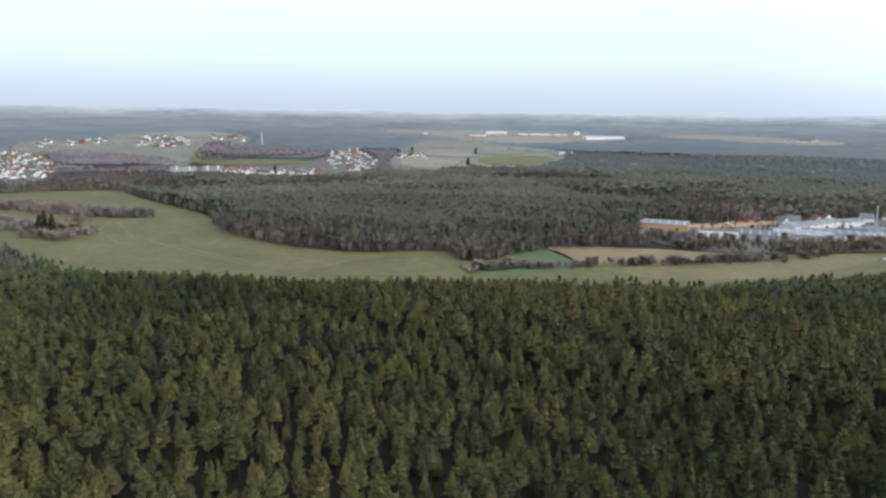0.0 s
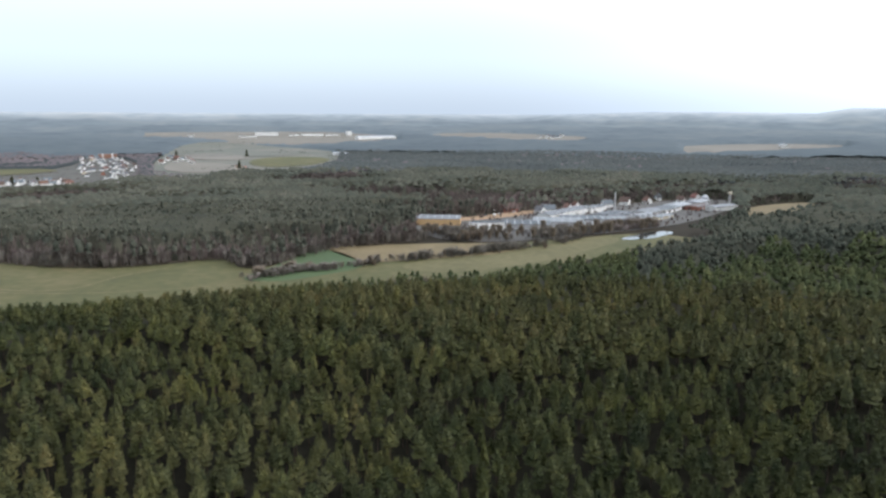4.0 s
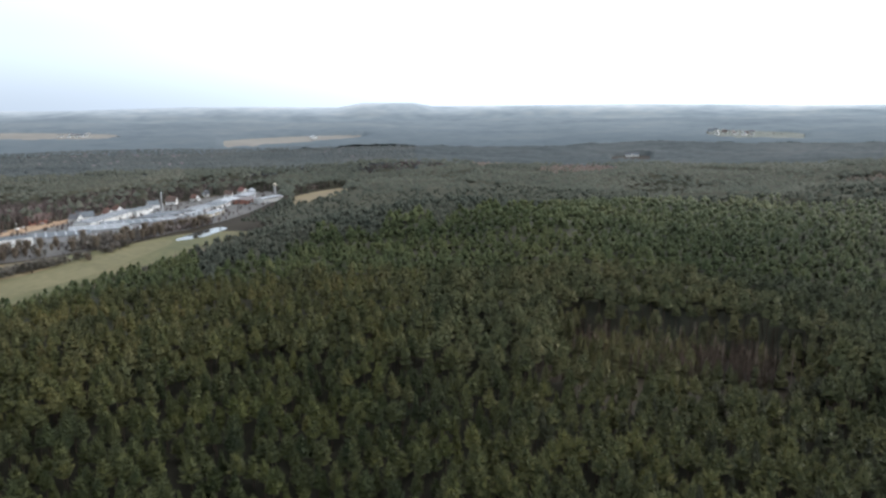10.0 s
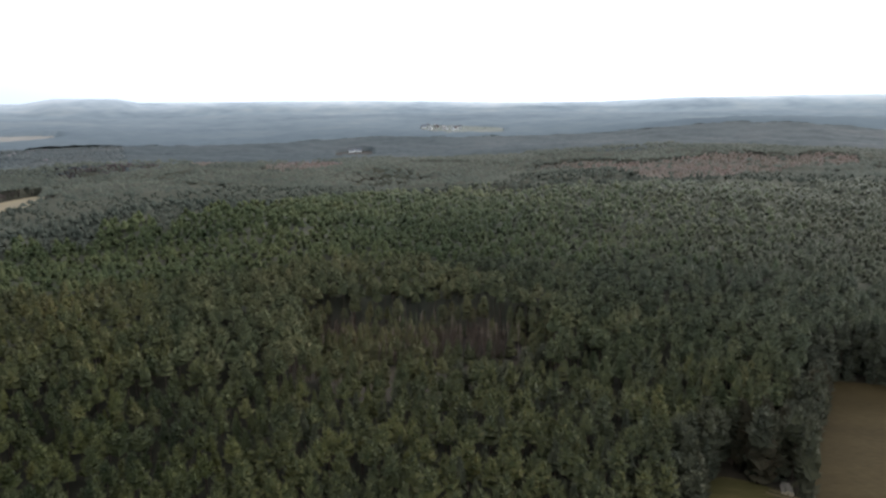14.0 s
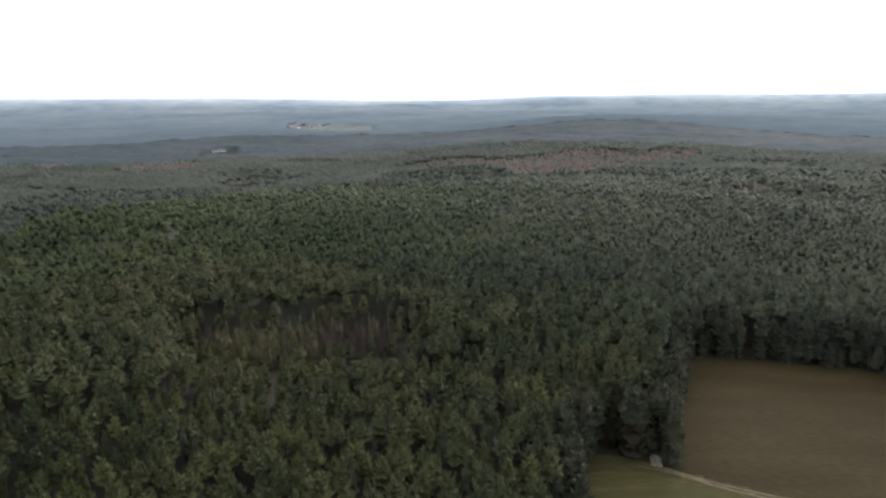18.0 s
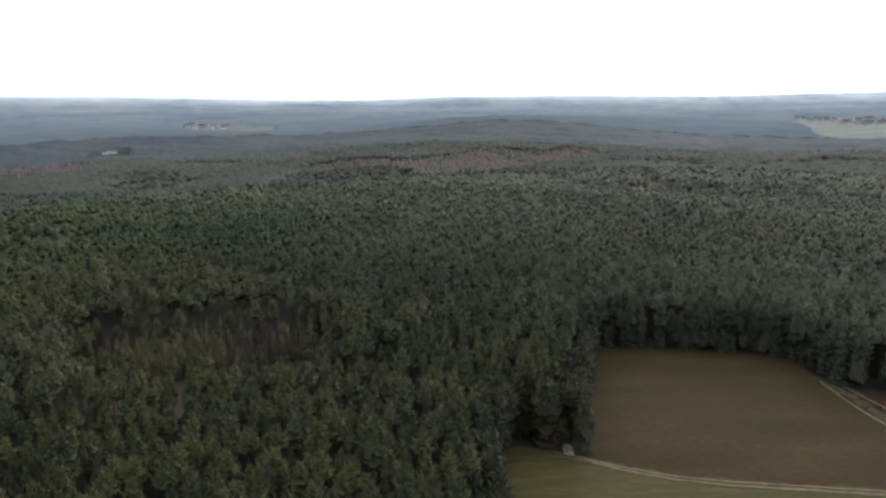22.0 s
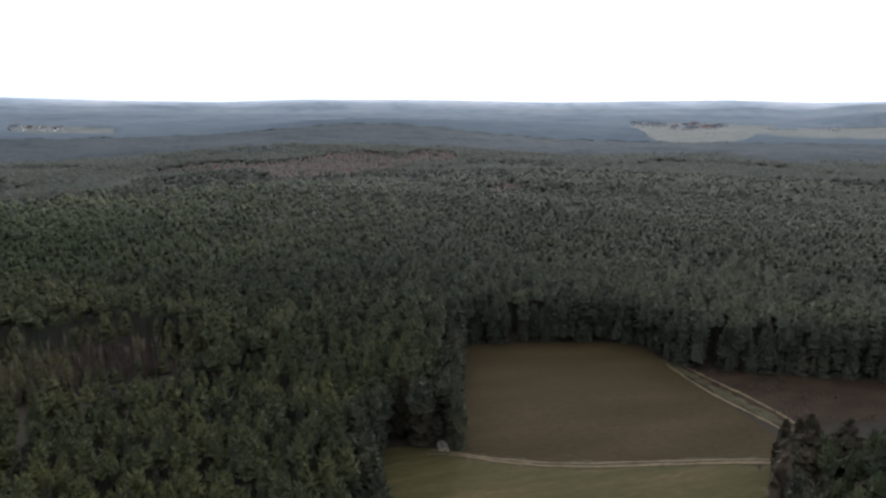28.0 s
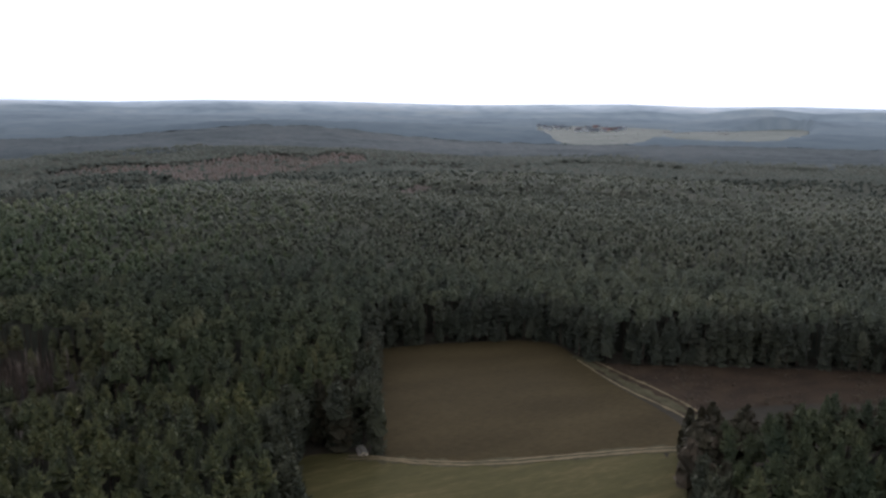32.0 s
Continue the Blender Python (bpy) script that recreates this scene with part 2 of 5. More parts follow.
# bluish sheen, and paler colour in M_HAZYFIELD, stand in for haze
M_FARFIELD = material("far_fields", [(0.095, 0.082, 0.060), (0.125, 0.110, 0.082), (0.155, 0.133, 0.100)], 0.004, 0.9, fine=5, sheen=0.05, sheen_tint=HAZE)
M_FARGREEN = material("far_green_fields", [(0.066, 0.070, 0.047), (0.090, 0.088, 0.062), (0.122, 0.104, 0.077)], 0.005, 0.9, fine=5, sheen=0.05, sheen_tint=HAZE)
M_HAZYFIELD = material("hazed_far_fields", [(0.0765, 0.0873, 0.0684), (0.1080, 0.1152, 0.0931), (0.1485, 0.1440, 0.1254)], 0.009, 0.9, fine=4, spec=0.1)
M_VILLAGE = material("village_gardens", [(0.040, 0.036, 0.028), (0.055, 0.050, 0.036), (0.085, 0.072, 0.056)], 0.03, 0.9, fine=6, sheen=0.04, sheen_tint=HAZE)


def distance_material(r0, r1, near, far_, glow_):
    """Far hills with haze painted as emission: paler with every ridge."""
    m = material("painted_haze", [(0.56, 0.60, 0.64), (0.95, 0.97, 0.98), (1.32, 1.22, 1.14)], 0.0022, 1.0, fine=5, spec=0.0)
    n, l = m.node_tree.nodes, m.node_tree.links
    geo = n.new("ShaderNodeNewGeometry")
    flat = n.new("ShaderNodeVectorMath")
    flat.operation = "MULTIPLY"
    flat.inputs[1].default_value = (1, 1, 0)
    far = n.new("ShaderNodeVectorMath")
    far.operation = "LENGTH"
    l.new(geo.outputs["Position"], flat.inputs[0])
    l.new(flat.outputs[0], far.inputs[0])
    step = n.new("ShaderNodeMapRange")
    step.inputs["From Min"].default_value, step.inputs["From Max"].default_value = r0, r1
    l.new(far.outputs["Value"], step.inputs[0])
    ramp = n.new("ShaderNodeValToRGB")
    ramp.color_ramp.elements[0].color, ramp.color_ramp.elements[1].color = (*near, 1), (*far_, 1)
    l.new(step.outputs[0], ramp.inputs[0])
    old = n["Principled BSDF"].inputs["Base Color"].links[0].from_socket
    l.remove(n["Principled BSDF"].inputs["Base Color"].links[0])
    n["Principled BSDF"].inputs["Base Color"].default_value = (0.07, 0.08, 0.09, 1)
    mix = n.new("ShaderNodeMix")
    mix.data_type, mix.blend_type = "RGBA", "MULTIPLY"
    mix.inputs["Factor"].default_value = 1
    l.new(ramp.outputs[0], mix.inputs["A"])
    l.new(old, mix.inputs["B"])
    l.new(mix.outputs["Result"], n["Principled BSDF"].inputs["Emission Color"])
    # the painted haze glows more towards the sun
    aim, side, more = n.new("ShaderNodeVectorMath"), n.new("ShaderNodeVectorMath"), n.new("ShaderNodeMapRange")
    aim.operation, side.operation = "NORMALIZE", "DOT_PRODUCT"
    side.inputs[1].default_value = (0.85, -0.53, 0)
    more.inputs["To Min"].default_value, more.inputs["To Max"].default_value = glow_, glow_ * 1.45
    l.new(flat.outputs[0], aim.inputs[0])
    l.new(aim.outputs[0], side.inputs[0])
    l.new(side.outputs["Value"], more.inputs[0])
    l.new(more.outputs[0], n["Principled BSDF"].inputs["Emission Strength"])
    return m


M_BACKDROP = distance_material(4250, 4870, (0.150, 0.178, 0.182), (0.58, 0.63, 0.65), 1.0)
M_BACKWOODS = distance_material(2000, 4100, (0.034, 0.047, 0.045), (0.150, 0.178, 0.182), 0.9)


# ---- the lie of the land ----
rng = np.random.RandomState(7)
AZ = [-180, -90, -35, -25, -8, 10, 20, 30, 42, 55, 75, 95, 145, 180]
RIM = [600, 450, 360, 320, 275, 275, 280, 310, 440, 500, 540, 700, 800, 700]
WID = [200, 200, 160, 150, 140, 140, 180, 280, 230, 240, 300, 400, 500, 400]
DEP = [10, 20, 30, 30, 30, 30, 30, 30, 30, 28, 22, 14, 10, 10]


def sstep(v):
    v = np.clip(v, 0, 1)
    return v * v * (3 - 2 * v)


def ground(x, y):
    """Height of the land: a plateau that falls to the valley floor, and a plain that rises far off."""
    x, y = np.asarray(x, float), np.asarray(y, float)
    r, az = np.hypot(x, y), np.degrees(np.arctan2(x, y))
    z = -np.interp(az, AZ, DEP) * sstep((r - np.interp(az, AZ, RIM)) / np.interp(az, AZ, WID))
    z = z + 88 * np.clip((r - 1500) / 3200, 0, 1.06) ** 1.35
    z = z + sstep((r - 700) / 500) * 3.5 * (np.sin(x / 310 + 1) * np.cos(y / 270) + 0.6 * np.sin((x - y) / 173))
    broken = sstep((r - 280) / 120) * (1 - sstep((r - 1500) / 300)) * np.interp(az, [36, 48, 150, 170], [0, 1, 1, 0])
    z = z + broken * (3.5 * np.sin(r / 62 + 2.2 * np.sin(az / 9)) + 3.0 * np.sin(x / 118 + 0.5) * np.cos(y / 97))
    z = z + 15 * np.exp(-((x - 1330) / 200) ** 2 - ((y + 150) / 260) ** 2)
    z = z + 42 * np.exp(-((az - 101) / 11) ** 2 - ((r - 2350) / 420) ** 2)
    return z


def inside(poly, x, y):
    """Which of the points lie in the outline."""
    x, y = np.asarray(x, float), np.asarray(y, float)
    hit = np.zeros(x.shape, bool)
    for (x0, y0), (x1, y1) in zip(poly, poly[1:] + poly[:1]):
        if y0 != y1:
            hit ^= ((y0 > y) != (y1 > y)) & (x < (x1 - x0) * (y - y0) / (y1 - y0) + x0)
    return hit


def rounded(poly, times=2):
    for _ in range(times):
        poly = [q for a, b in zip(poly, poly[1:] + poly[:1]) for q in ((0.75 * a[0] + 0.25 * b[0], 0.75 * a[1] + 0.25 * b[1]), (0.25 * a[0] + 0.75 * b[0], 0.25 * a[1] + 0.75 * b[1]))]
    return poly


def mesh_of(name, verts, faces, mats, smooth=False, tints=None, index=None):
    """A mesh from arrays; faces is one array of equal-sided faces."""
    verts, faces = np.asarray(verts, np.float32), np.asarray(faces, np.int32)
    me = bpy.data.meshes.new(name)
    k = faces.shape[1]
    me.vertices.add(len(verts))
    me.vertices.foreach_set("co", verts.ravel())
    me.loops.add(faces.size)
    me.loops.foreach_set("vertex_index", faces.ravel())
    me.polygons.add(len(faces))
    me.polygons.foreach_set("loop_start", np.arange(0, faces.size, k, dtype=np.int32))
    me.polygons.foreach_set("loop_total", np.full(len(faces), k, np.int32))
    me.polygons.foreach_set("use_smooth", np.full(len(faces), smooth, bool))
    if index is not None:
        me.polygons.foreach_set("material_index", np.asarray(index, np.int32))
    for m in mats:
        me.materials.append(m)
    if tints is not None:
        me.attributes.new("tint", "FLOAT", "POINT").data.foreach_set("value", np.asarray(tints, np.float32))
    me.update(calc_edges=True)
    me.validate()
    return me


def polar_sheet(name, radii, angles, height, mat):
    rr, aa = np.meshgrid(radii, np.radians(angles), indexing="ij")
    x, y = rr * np.sin(aa), rr * np.cos(aa)
    v = np.stack([x, y, height(x, y)], -1).reshape(-1, 3)
    n = len(angles)
    i, j = np.meshgrid(np.arange(len(radii) - 1), np.arange(n - 1), indexing="ij")
    a = (i * n + j).ravel()
    return new(name, mesh_of(name, v, np.stack([a, a + 1, a + n + 1, a + n], -1), [mat], True))


radii = np.concatenate([[0.01], np.arange(12, 800, 12), np.arange(800, 1600, 25), np.arange(1600, 4900, 60), [4880]])
tagged(polar_sheet("ground", radii, np.linspace(-180, 180, 361), ground, M_FLOOR), "dark brown woodland soil over rolling land", "ground", kind="structure")


def patch(name, poly, mat, label, lift=0.25, step=20, soft=2, category="field", fringe=0):
    """A field or yard that lies on the land."""
    pts = rounded(poly, soft)
    bm = bmesh.new()
    bm.faces.new([bm.verts.new((x, y, 0)) for x, y in pts])
    if fringe:
        # copies of the field pulled toward the camera, to fill the cleared sightline
        drop = 90 - ground(*np.array(pts).T)
        margin = []
        for k in np.linspace(0.2, 1, 5):
            low = np.array(rounded(poly, soft)) * ((drop - fringe * k) / drop)[:, None]
            bm.faces.new([bm.verts.new((x, y, -0.15 * k)) for x, y in low])
            margin += [tuple(p) for p in low]
        pts = pts + margin
    xs, ys = [p[0] for p in pts], [p[1] for p in pts]
    for axis, lo, hi in (((1, 0, 0), min(xs), max(xs)), ((0, 1, 0), min(ys), max(ys))):
        for c in np.arange(math.ceil(lo / step) * step, hi, step):
            bmesh.ops.bisect_plane(bm, geom=bm.verts[:] + bm.edges[:] + bm.faces[:], plane_co=[c * a for a in axis], plane_no=axis)
    bmesh.ops.triangulate(bm, faces=bm.faces[:])
    co = np.array([v.co[:2] for v in bm.verts])
    for v, z in zip(bm.verts, ground(co[:, 0], co[:, 1])):
        v.co.z += z + lift + (rng.uniform(-2, 2) if lift > 5 else 0)
    if sum(f.normal.z for f in bm.faces) < 0:
        bmesh.ops.reverse_faces(bm, faces=bm.faces[:])
    me = bpy.data.meshes.new(name)
    bm.to_mesh(me)
    bm.free()
    me.materials.append(mat)
    return tagged(new(name, me), label, category, kind="structure")


MEADOW = [(-640, 925), (-620, 980), (-485, 1060), (-425, 975), (-260, 805), (-220, 690), (-135, 620), (-70, 595), (10, 620), (15, 565), (40, 570), (95, 630), (190, 640), (260, 615),
          (325, 615), (425, 635), (480, 575), (425, 555), (330, 515), (245, 495), (145, 520), (35, 500), (-110, 470), (-250, 500), (-330, 560), (-480, 690), (-600, 800)]
REEDS = [(93, 635), (111, 644), (184, 636), (263, 616), (290, 602), (270, 582), (239, 566), (192, 562), (135, 561), (114, 559), (106, 592)]
CROP = [(10, 530), (43, 570), (82, 633), (105, 622), (116, 555), (100, 536), (75, 525), (38, 512)]
WORKS = [(200, 690), (220, 785), (345, 800), (490, 860), (580, 880), (755, 895), (690, 790), (640, 750), (480, 660), (415, 645), (310, 620), (225, 630)]
TIP = [(675, 760), (755, 785), (840, 805), (810, 770), (730, 750), (660, 730)]
VILLAGE_WEST = [(-750, 1110), (-720, 1140), (-670, 1220), (-960, 1740), (-1090, 1810), (-1250, 1850), (-1300, 1500)]
FIELDS_WEST = [(-1200, 1920), (-1330, 2300), (-1160, 2240), (-1200, 2590), (-1030, 3000), (-750, 2810), (-640, 2350), (-730, 2100), (-590, 1640), (-680, 1720), (-1010, 1940)]
VILLAGE_MID = [(-590, 1500), (-510, 1310), (-240, 1330), (-130, 1460), (-180, 1940), (-330, 2250), (-290, 1720), (-470, 1540)]
FIELDS_MID = [(-130, 1730), (-130, 2240), (-90, 2670), (40, 2860), (320, 2390), (380, 2110), (280, 1750), (140, 1510), (100, 1560), (0, 1520), (-110, 1630)]
AIRFIELD = [(-330, 3350), (-10, 3280), (160, 2930), (490, 2810), (700, 2780), (810, 3010), (660, 3370), (320, 3410), (-230, 3510)]
FIELDS_NE = [(1020, 3300), (1240, 3270), (1490, 3030), (1600, 2800), (1470, 2600), (1290, 2670), (1160, 2810), (950, 2940)]
FIELDS_E = [(1600, 2140), (1940, 2170), (2090, 1880), (1930, 1740), (1720, 1920), (1520, 1990)]
VILLAGE_EAST = [(2920, 810), (2840, 650), (2740, 420), (2540, 390), (2510, 560), (2550, 670)]
VILLAGE_SOUTH = [(2103, -1326), (2290, -1440), (2753, -1622), (2840, -1800), (2620, -1960), (2362, -2072), (2250, -1990), (2002, -1686), (1829, -1435), (1913, -1309)]
FIELDS_SE = [(2002, -1700), (2250, -2000), (2172, -2240), (2300, -2660), (2192, -2720), (1823, -2188), (1662, -1841), (1841, -1797)]
BEHIND_VILLAGE = [(-590, 1640), (-670, 1880), (-500, 1770), (-340, 1730), (-290, 1630), (-470, 1540)]
HAMLET = [(1670, 690), (1720, 600), (1640, 580), (1600, 660)]
PLOUGHED = [(156, -37), (231, -64), (239, -66), (233, -103), (224, -135), (196, -131), (177, -128), (143, -130), (133, -120), (131, -112), (138, -79), (149, -50)]
GRASS = [(144, -14), (165, -19), (164, -28), (160, -36), (151, -48), (141, -76), (134, -112), (127, -110), (106, -98), (90, -85), (95, -40)]
HEATH = [(210, -128), (195, -134), (182, -162), (164, -198), (149, -228), (120, -250), (110, -230), (134, -195), (146, -154), (143, -138), (146, -133), (190, -131)]
CLEARING = [(248, 124), (249, 96), (257, 66), (257, 40), (245, 32), (230, 45), (220, 75), (220, 105)]
OPEN = [MEADOW, WORKS, TIP, VILLAGE_WEST, FIELDS_WEST, VILLAGE_MID, FIELDS_MID, AIRFIELD, FIELDS_NE, FIELDS_E, VILLAGE_EAST, BEHIND_VILLAGE, VILLAGE_SOUTH, FIELDS_SE, HAMLET, PLOUGHED, GRASS, HEATH, CLEARING]
patch("meadow", MEADOW, M_MEADOW, "olive green winter meadow along the valley floor", fringe=14)
patch("reed_field", REEDS, M_REED, "pale dry grass strip beside the stream", 0.45)
patch("dry_meadow", [(137, 548), (189, 562), (239, 566), (301, 593), (376, 631), (391, 600), (331, 561), (269, 527), (215, 507), (149, 508)], material("dry_meadow_grass", [(0.078, 0.072, 0.030), (0.104, 0.092, 0.040), (0.132, 0.112, 0.054)], 0.02, 0.9, 0.2, fine=8), "yellow olive dry meadow before the works", 0.35)
patch("crop_field", CROP, M_CROP, "fresh green winter crop field", 0.45)
patch("works_yard", WORKS, material("yard_ground", [(0.040, 0.036, 0.030), (0.066, 0.058, 0.048), (0.105, 0.092, 0.076)], 0.03, 0.9, fine=9, sheen=0.05, sheen_tint=HAZE), "grey gravel and asphalt yard round the works", 0.25, category="yard")
patch("valley_field", TIP, M_REED, "small pale straw field beyond the works", 0.4, fringe=16)
patch("village_ground", VILLAGE_WEST, M_VILLAGE, "gardens and lanes of a village", 1.0, 60, fringe=9)
patch("far_field", FIELDS_WEST, M_FARGREEN, "pale green and straw coloured far fields", 1.2, 60, fringe=9)
patch("village_ground", VILLAGE_MID, M_VILLAGE, "gardens and lanes of a village", 1.0, 60, fringe=6)
patch("far_field", FIELDS_MID, M_FARGREEN, "green and straw fields beyond the village", 1.2, 60, fringe=9)
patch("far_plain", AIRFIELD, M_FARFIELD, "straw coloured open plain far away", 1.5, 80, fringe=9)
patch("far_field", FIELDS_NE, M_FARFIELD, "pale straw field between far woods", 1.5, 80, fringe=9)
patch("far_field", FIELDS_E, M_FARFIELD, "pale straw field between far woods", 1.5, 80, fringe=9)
patch("far_field", VILLAGE_EAST, M_HAZYFIELD, "far village field, paled in colour for haze", 1.5, 80, fringe=9)
patch("far_field", VILLAGE_SOUTH, M_HAZYFIELD, "green fields round a far village, paled in colour for haze", 1.5, 80, fringe=9)
patch("far_field", FIELDS_SE, M_HAZYFIELD, "green fields below far hills, paled in colour for haze", 1.5, 80, fringe=9)
for strip, mat, label in (
        ([(-80, 2160), (-80, 2520), (100, 2610), (300, 2400), (270, 2080), (120, 1950)], M_FARGREEN, "broad green field beyond the village"),
        ([(-70, 1930), (-70, 2190), (30, 2150), (110, 1930), (60, 1850)], M_FARFIELD, "straw coloured stubble strip"),
        ([(90, 1690), (90, 1860), (180, 1970), (320, 1930), (260, 1730), (150, 1650)], M_MEADOW, "olive green winter field beyond the village"),
        ([(-105, 1690), (-90, 1830), (0, 1790), (70, 1720), (80, 1600), (-30, 1540), (-85, 1590)], M_FARFIELD, "straw coloured stubble field"),
        ([(-1030, 1640), (-1120, 1790), (-960, 1830), (-920, 1730)], M_MEADOW, "olive green meadow beside the village"),
        ([(-590, 1640), (-670, 1880), (-500, 1770), (-340, 1730), (-290, 1630), (-470, 1540)], M_MEADOW, "olive green meadow behind the village"),
        ([(-1240, 2580), (-1030, 3000), (-840, 2850), (-790, 2650), (-1040, 2460)], M_FARFIELD, "straw coloured far field")):
    patch("field_strip", strip, mat, label, 2.2, 60)
patch("ploughed_field", PLOUGHED, M_SOIL, "brown harrowed field in a bay of the wood", 0.12, 10)
patch("grass_field", GRASS, M_GRASS, "short green grass field beside the track", 0.08, 10)
patch("grass_field", [(143, -133), (133, -118), (127, -108), (106, -96), (98, -110), (112, -126), (130, -140)], M_GRASS, "short grass running in under the copse", 0.06, 10)
patch("clearing_floor", CLEARING, material("brash_litter", [(0.0115, 0.0085, 0.0050), (0.018, 0.0130, 0.0078), (0.028, 0.0205, 0.0125)], 0.1, 0.95, 0.4, fine=9), "reddish brown brushwood litter of a felled clearing", 0.1, 10)
patch("heath_field", HEATH, M_DARKSOIL, "dark brown rough heath beside the wood", 0.08, 10)


def ribbon(name, line, width, mat, label, lift=0.2, seed=1):
    rng = np.random.RandomState(seed)
    pts = np.array(line, float)
    for _ in range(3):
        q = np.empty((2 * len(pts) - 2, 2))
        q[0::2], q[1::2] = 0.75 * pts[:-1] + 0.25 * pts[1:], 0.25 * pts[:-1] + 0.75 * pts[1:]
        pts = np.vstack([pts[:1], q, pts[-1:]])
    d = np.gradient(pts, axis=0)
    nrm = np.stack([-d[:, 1], d[:, 0]], -1) / np.maximum(np.hypot(d[:, 0], d[:, 1]), 1e-6)[:, None]
    w = width * (0.5 + 0.3 * rng.uniform(-1, 1, (len(pts), 2)))
    a, b = pts + nrm * w[:, :1], pts - nrm * w[:, 1:]
    v = np.vstack([a, b])
    v = np.column_stack([v, ground(v[:, 0], v[:, 1]) + lift])
    n = len(pts)
    i = np.arange(n - 1)
    return tagged(new(name, mesh_of(name, v, np.stack([i + n, i + n + 1, i + 1, i], -1), [mat], True)), label, "track", kind="structure")


ribbon("track_verge", [(160, -32), (157, -38), (151, -46.5), (143, -63), (137, -92), (132, -114), (128, -124)], 3.6, M_ROUGHGRASS, "rough trodden verge along the field edge", 0.14, 8)
ribbon("field_track", [(159, -31), (156.3, -38.5), (150, -47), (142.2, -63), (136.2, -92), (131.2, -114), (127.5, -124)], 0.9, M_TRACK, "pale sandy wheel rut along the field edge", 0.2, 1)
ribbon("field_track", [(160.5, -32), (158, -37.5), (152, -46), (144, -63), (138, -92), (133, -114), (129, -124)], 0.7, M_TRACK, "pale sandy wheel rut along the field edge", 0.2, 9)
ribbon("field_track", [(160, -36), (172, -43), (200, -54), (229, -63)], 1.0, M_ROUGHGRASS, "thin strip of dry grass at the wood edge", seed=4)
ribbon("field_track", [(200, -131), (189, -130), (172, -129.5), (156, -132), (143, -133), (134, -126)], 1.0, M_TRACK, "pale sandy wheel rut between two fields", seed=2)
ribbon("field_track", [(198, -136), (177, -138), (168, -139.5), (153, -140), (144, -139)], 1.1, M_TRACK, "pale sandy wheel rut between two fields", seed=3)
ribbon("grass_balk", [(204, -132), (196, -133), (172, -134), (142, -136)], 3.8, M_ROUGHGRASS, "rough grass balk between two wheel ruts", 0.14, 5)

# the far skyline: bearing and rise of the ridge in degrees
SKY_AZ = [-180, -60, -32, -21, 1, 18, 27, 34, 40, 46, 48, 52, 53.5, 62, 70, 82, 89, 95, 104, 115, 128, 134, 139, 145, 160, 180]
SKY_EL = [0.3, 0.3, 0.28, 0.25, 0.25, 0.25, 0.25, 0.46, 0.46, 0.4, 0.74, 0.73, 0.45, 0.48, 0.5, 0.3, 0.28, 0.55, 0.63, 0.52, 0.76, 0.6, 0.72, 0.6, 0.4, 0.3]


def ridge(x, y):
    r, az = np.hypot(x, y), np.degrees(np.arctan2(x, y))
    top = 90 + 4860 * np.tan(np.radians(np.interp(az, SKY_AZ, SKY_EL)))
    low = ground(x, y) - 1
    s = sstep((r - 3950) / 900)
    roll_ = 6 * np.sin(az * 0.9 + r / 300) * np.sin(r / 190 + az * 0.35) * s * (1 - s) * 4
    knoll = sum(h * np.exp(-((az - a) / wa) ** 2 - ((r - rr) / 110) ** 2) for a, rr, wa, h in ((137, 4200, 3.2, 52), (146, 4200, 5.5, 42), (129.5, 4200, 3.0, 18), (124, 4180, 4.0, 12), (50, 4500, 3, 10), (100, 4400, 5, 16), (62, 4350, 6, 12), (85, 4250, 6, 14)))
    return low + (top - low) * s + roll_ + knoll


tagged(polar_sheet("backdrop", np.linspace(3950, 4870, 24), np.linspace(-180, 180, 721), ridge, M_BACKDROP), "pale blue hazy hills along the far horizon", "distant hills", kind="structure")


# ---- the woods ----
OCTA_F = np.array([(0, 2, 4), (2, 1, 4), (1, 3, 4), (3, 0, 4), (2, 0, 5), (1, 2, 5), (3, 1, 5), (0, 3, 5)])
OCTA_V = np.array([(1, 0, 0), (-1, 0, 0), (0, 1, 0), (0, -1, 0), (0, 0, 1), (0, 0, -1)], float)


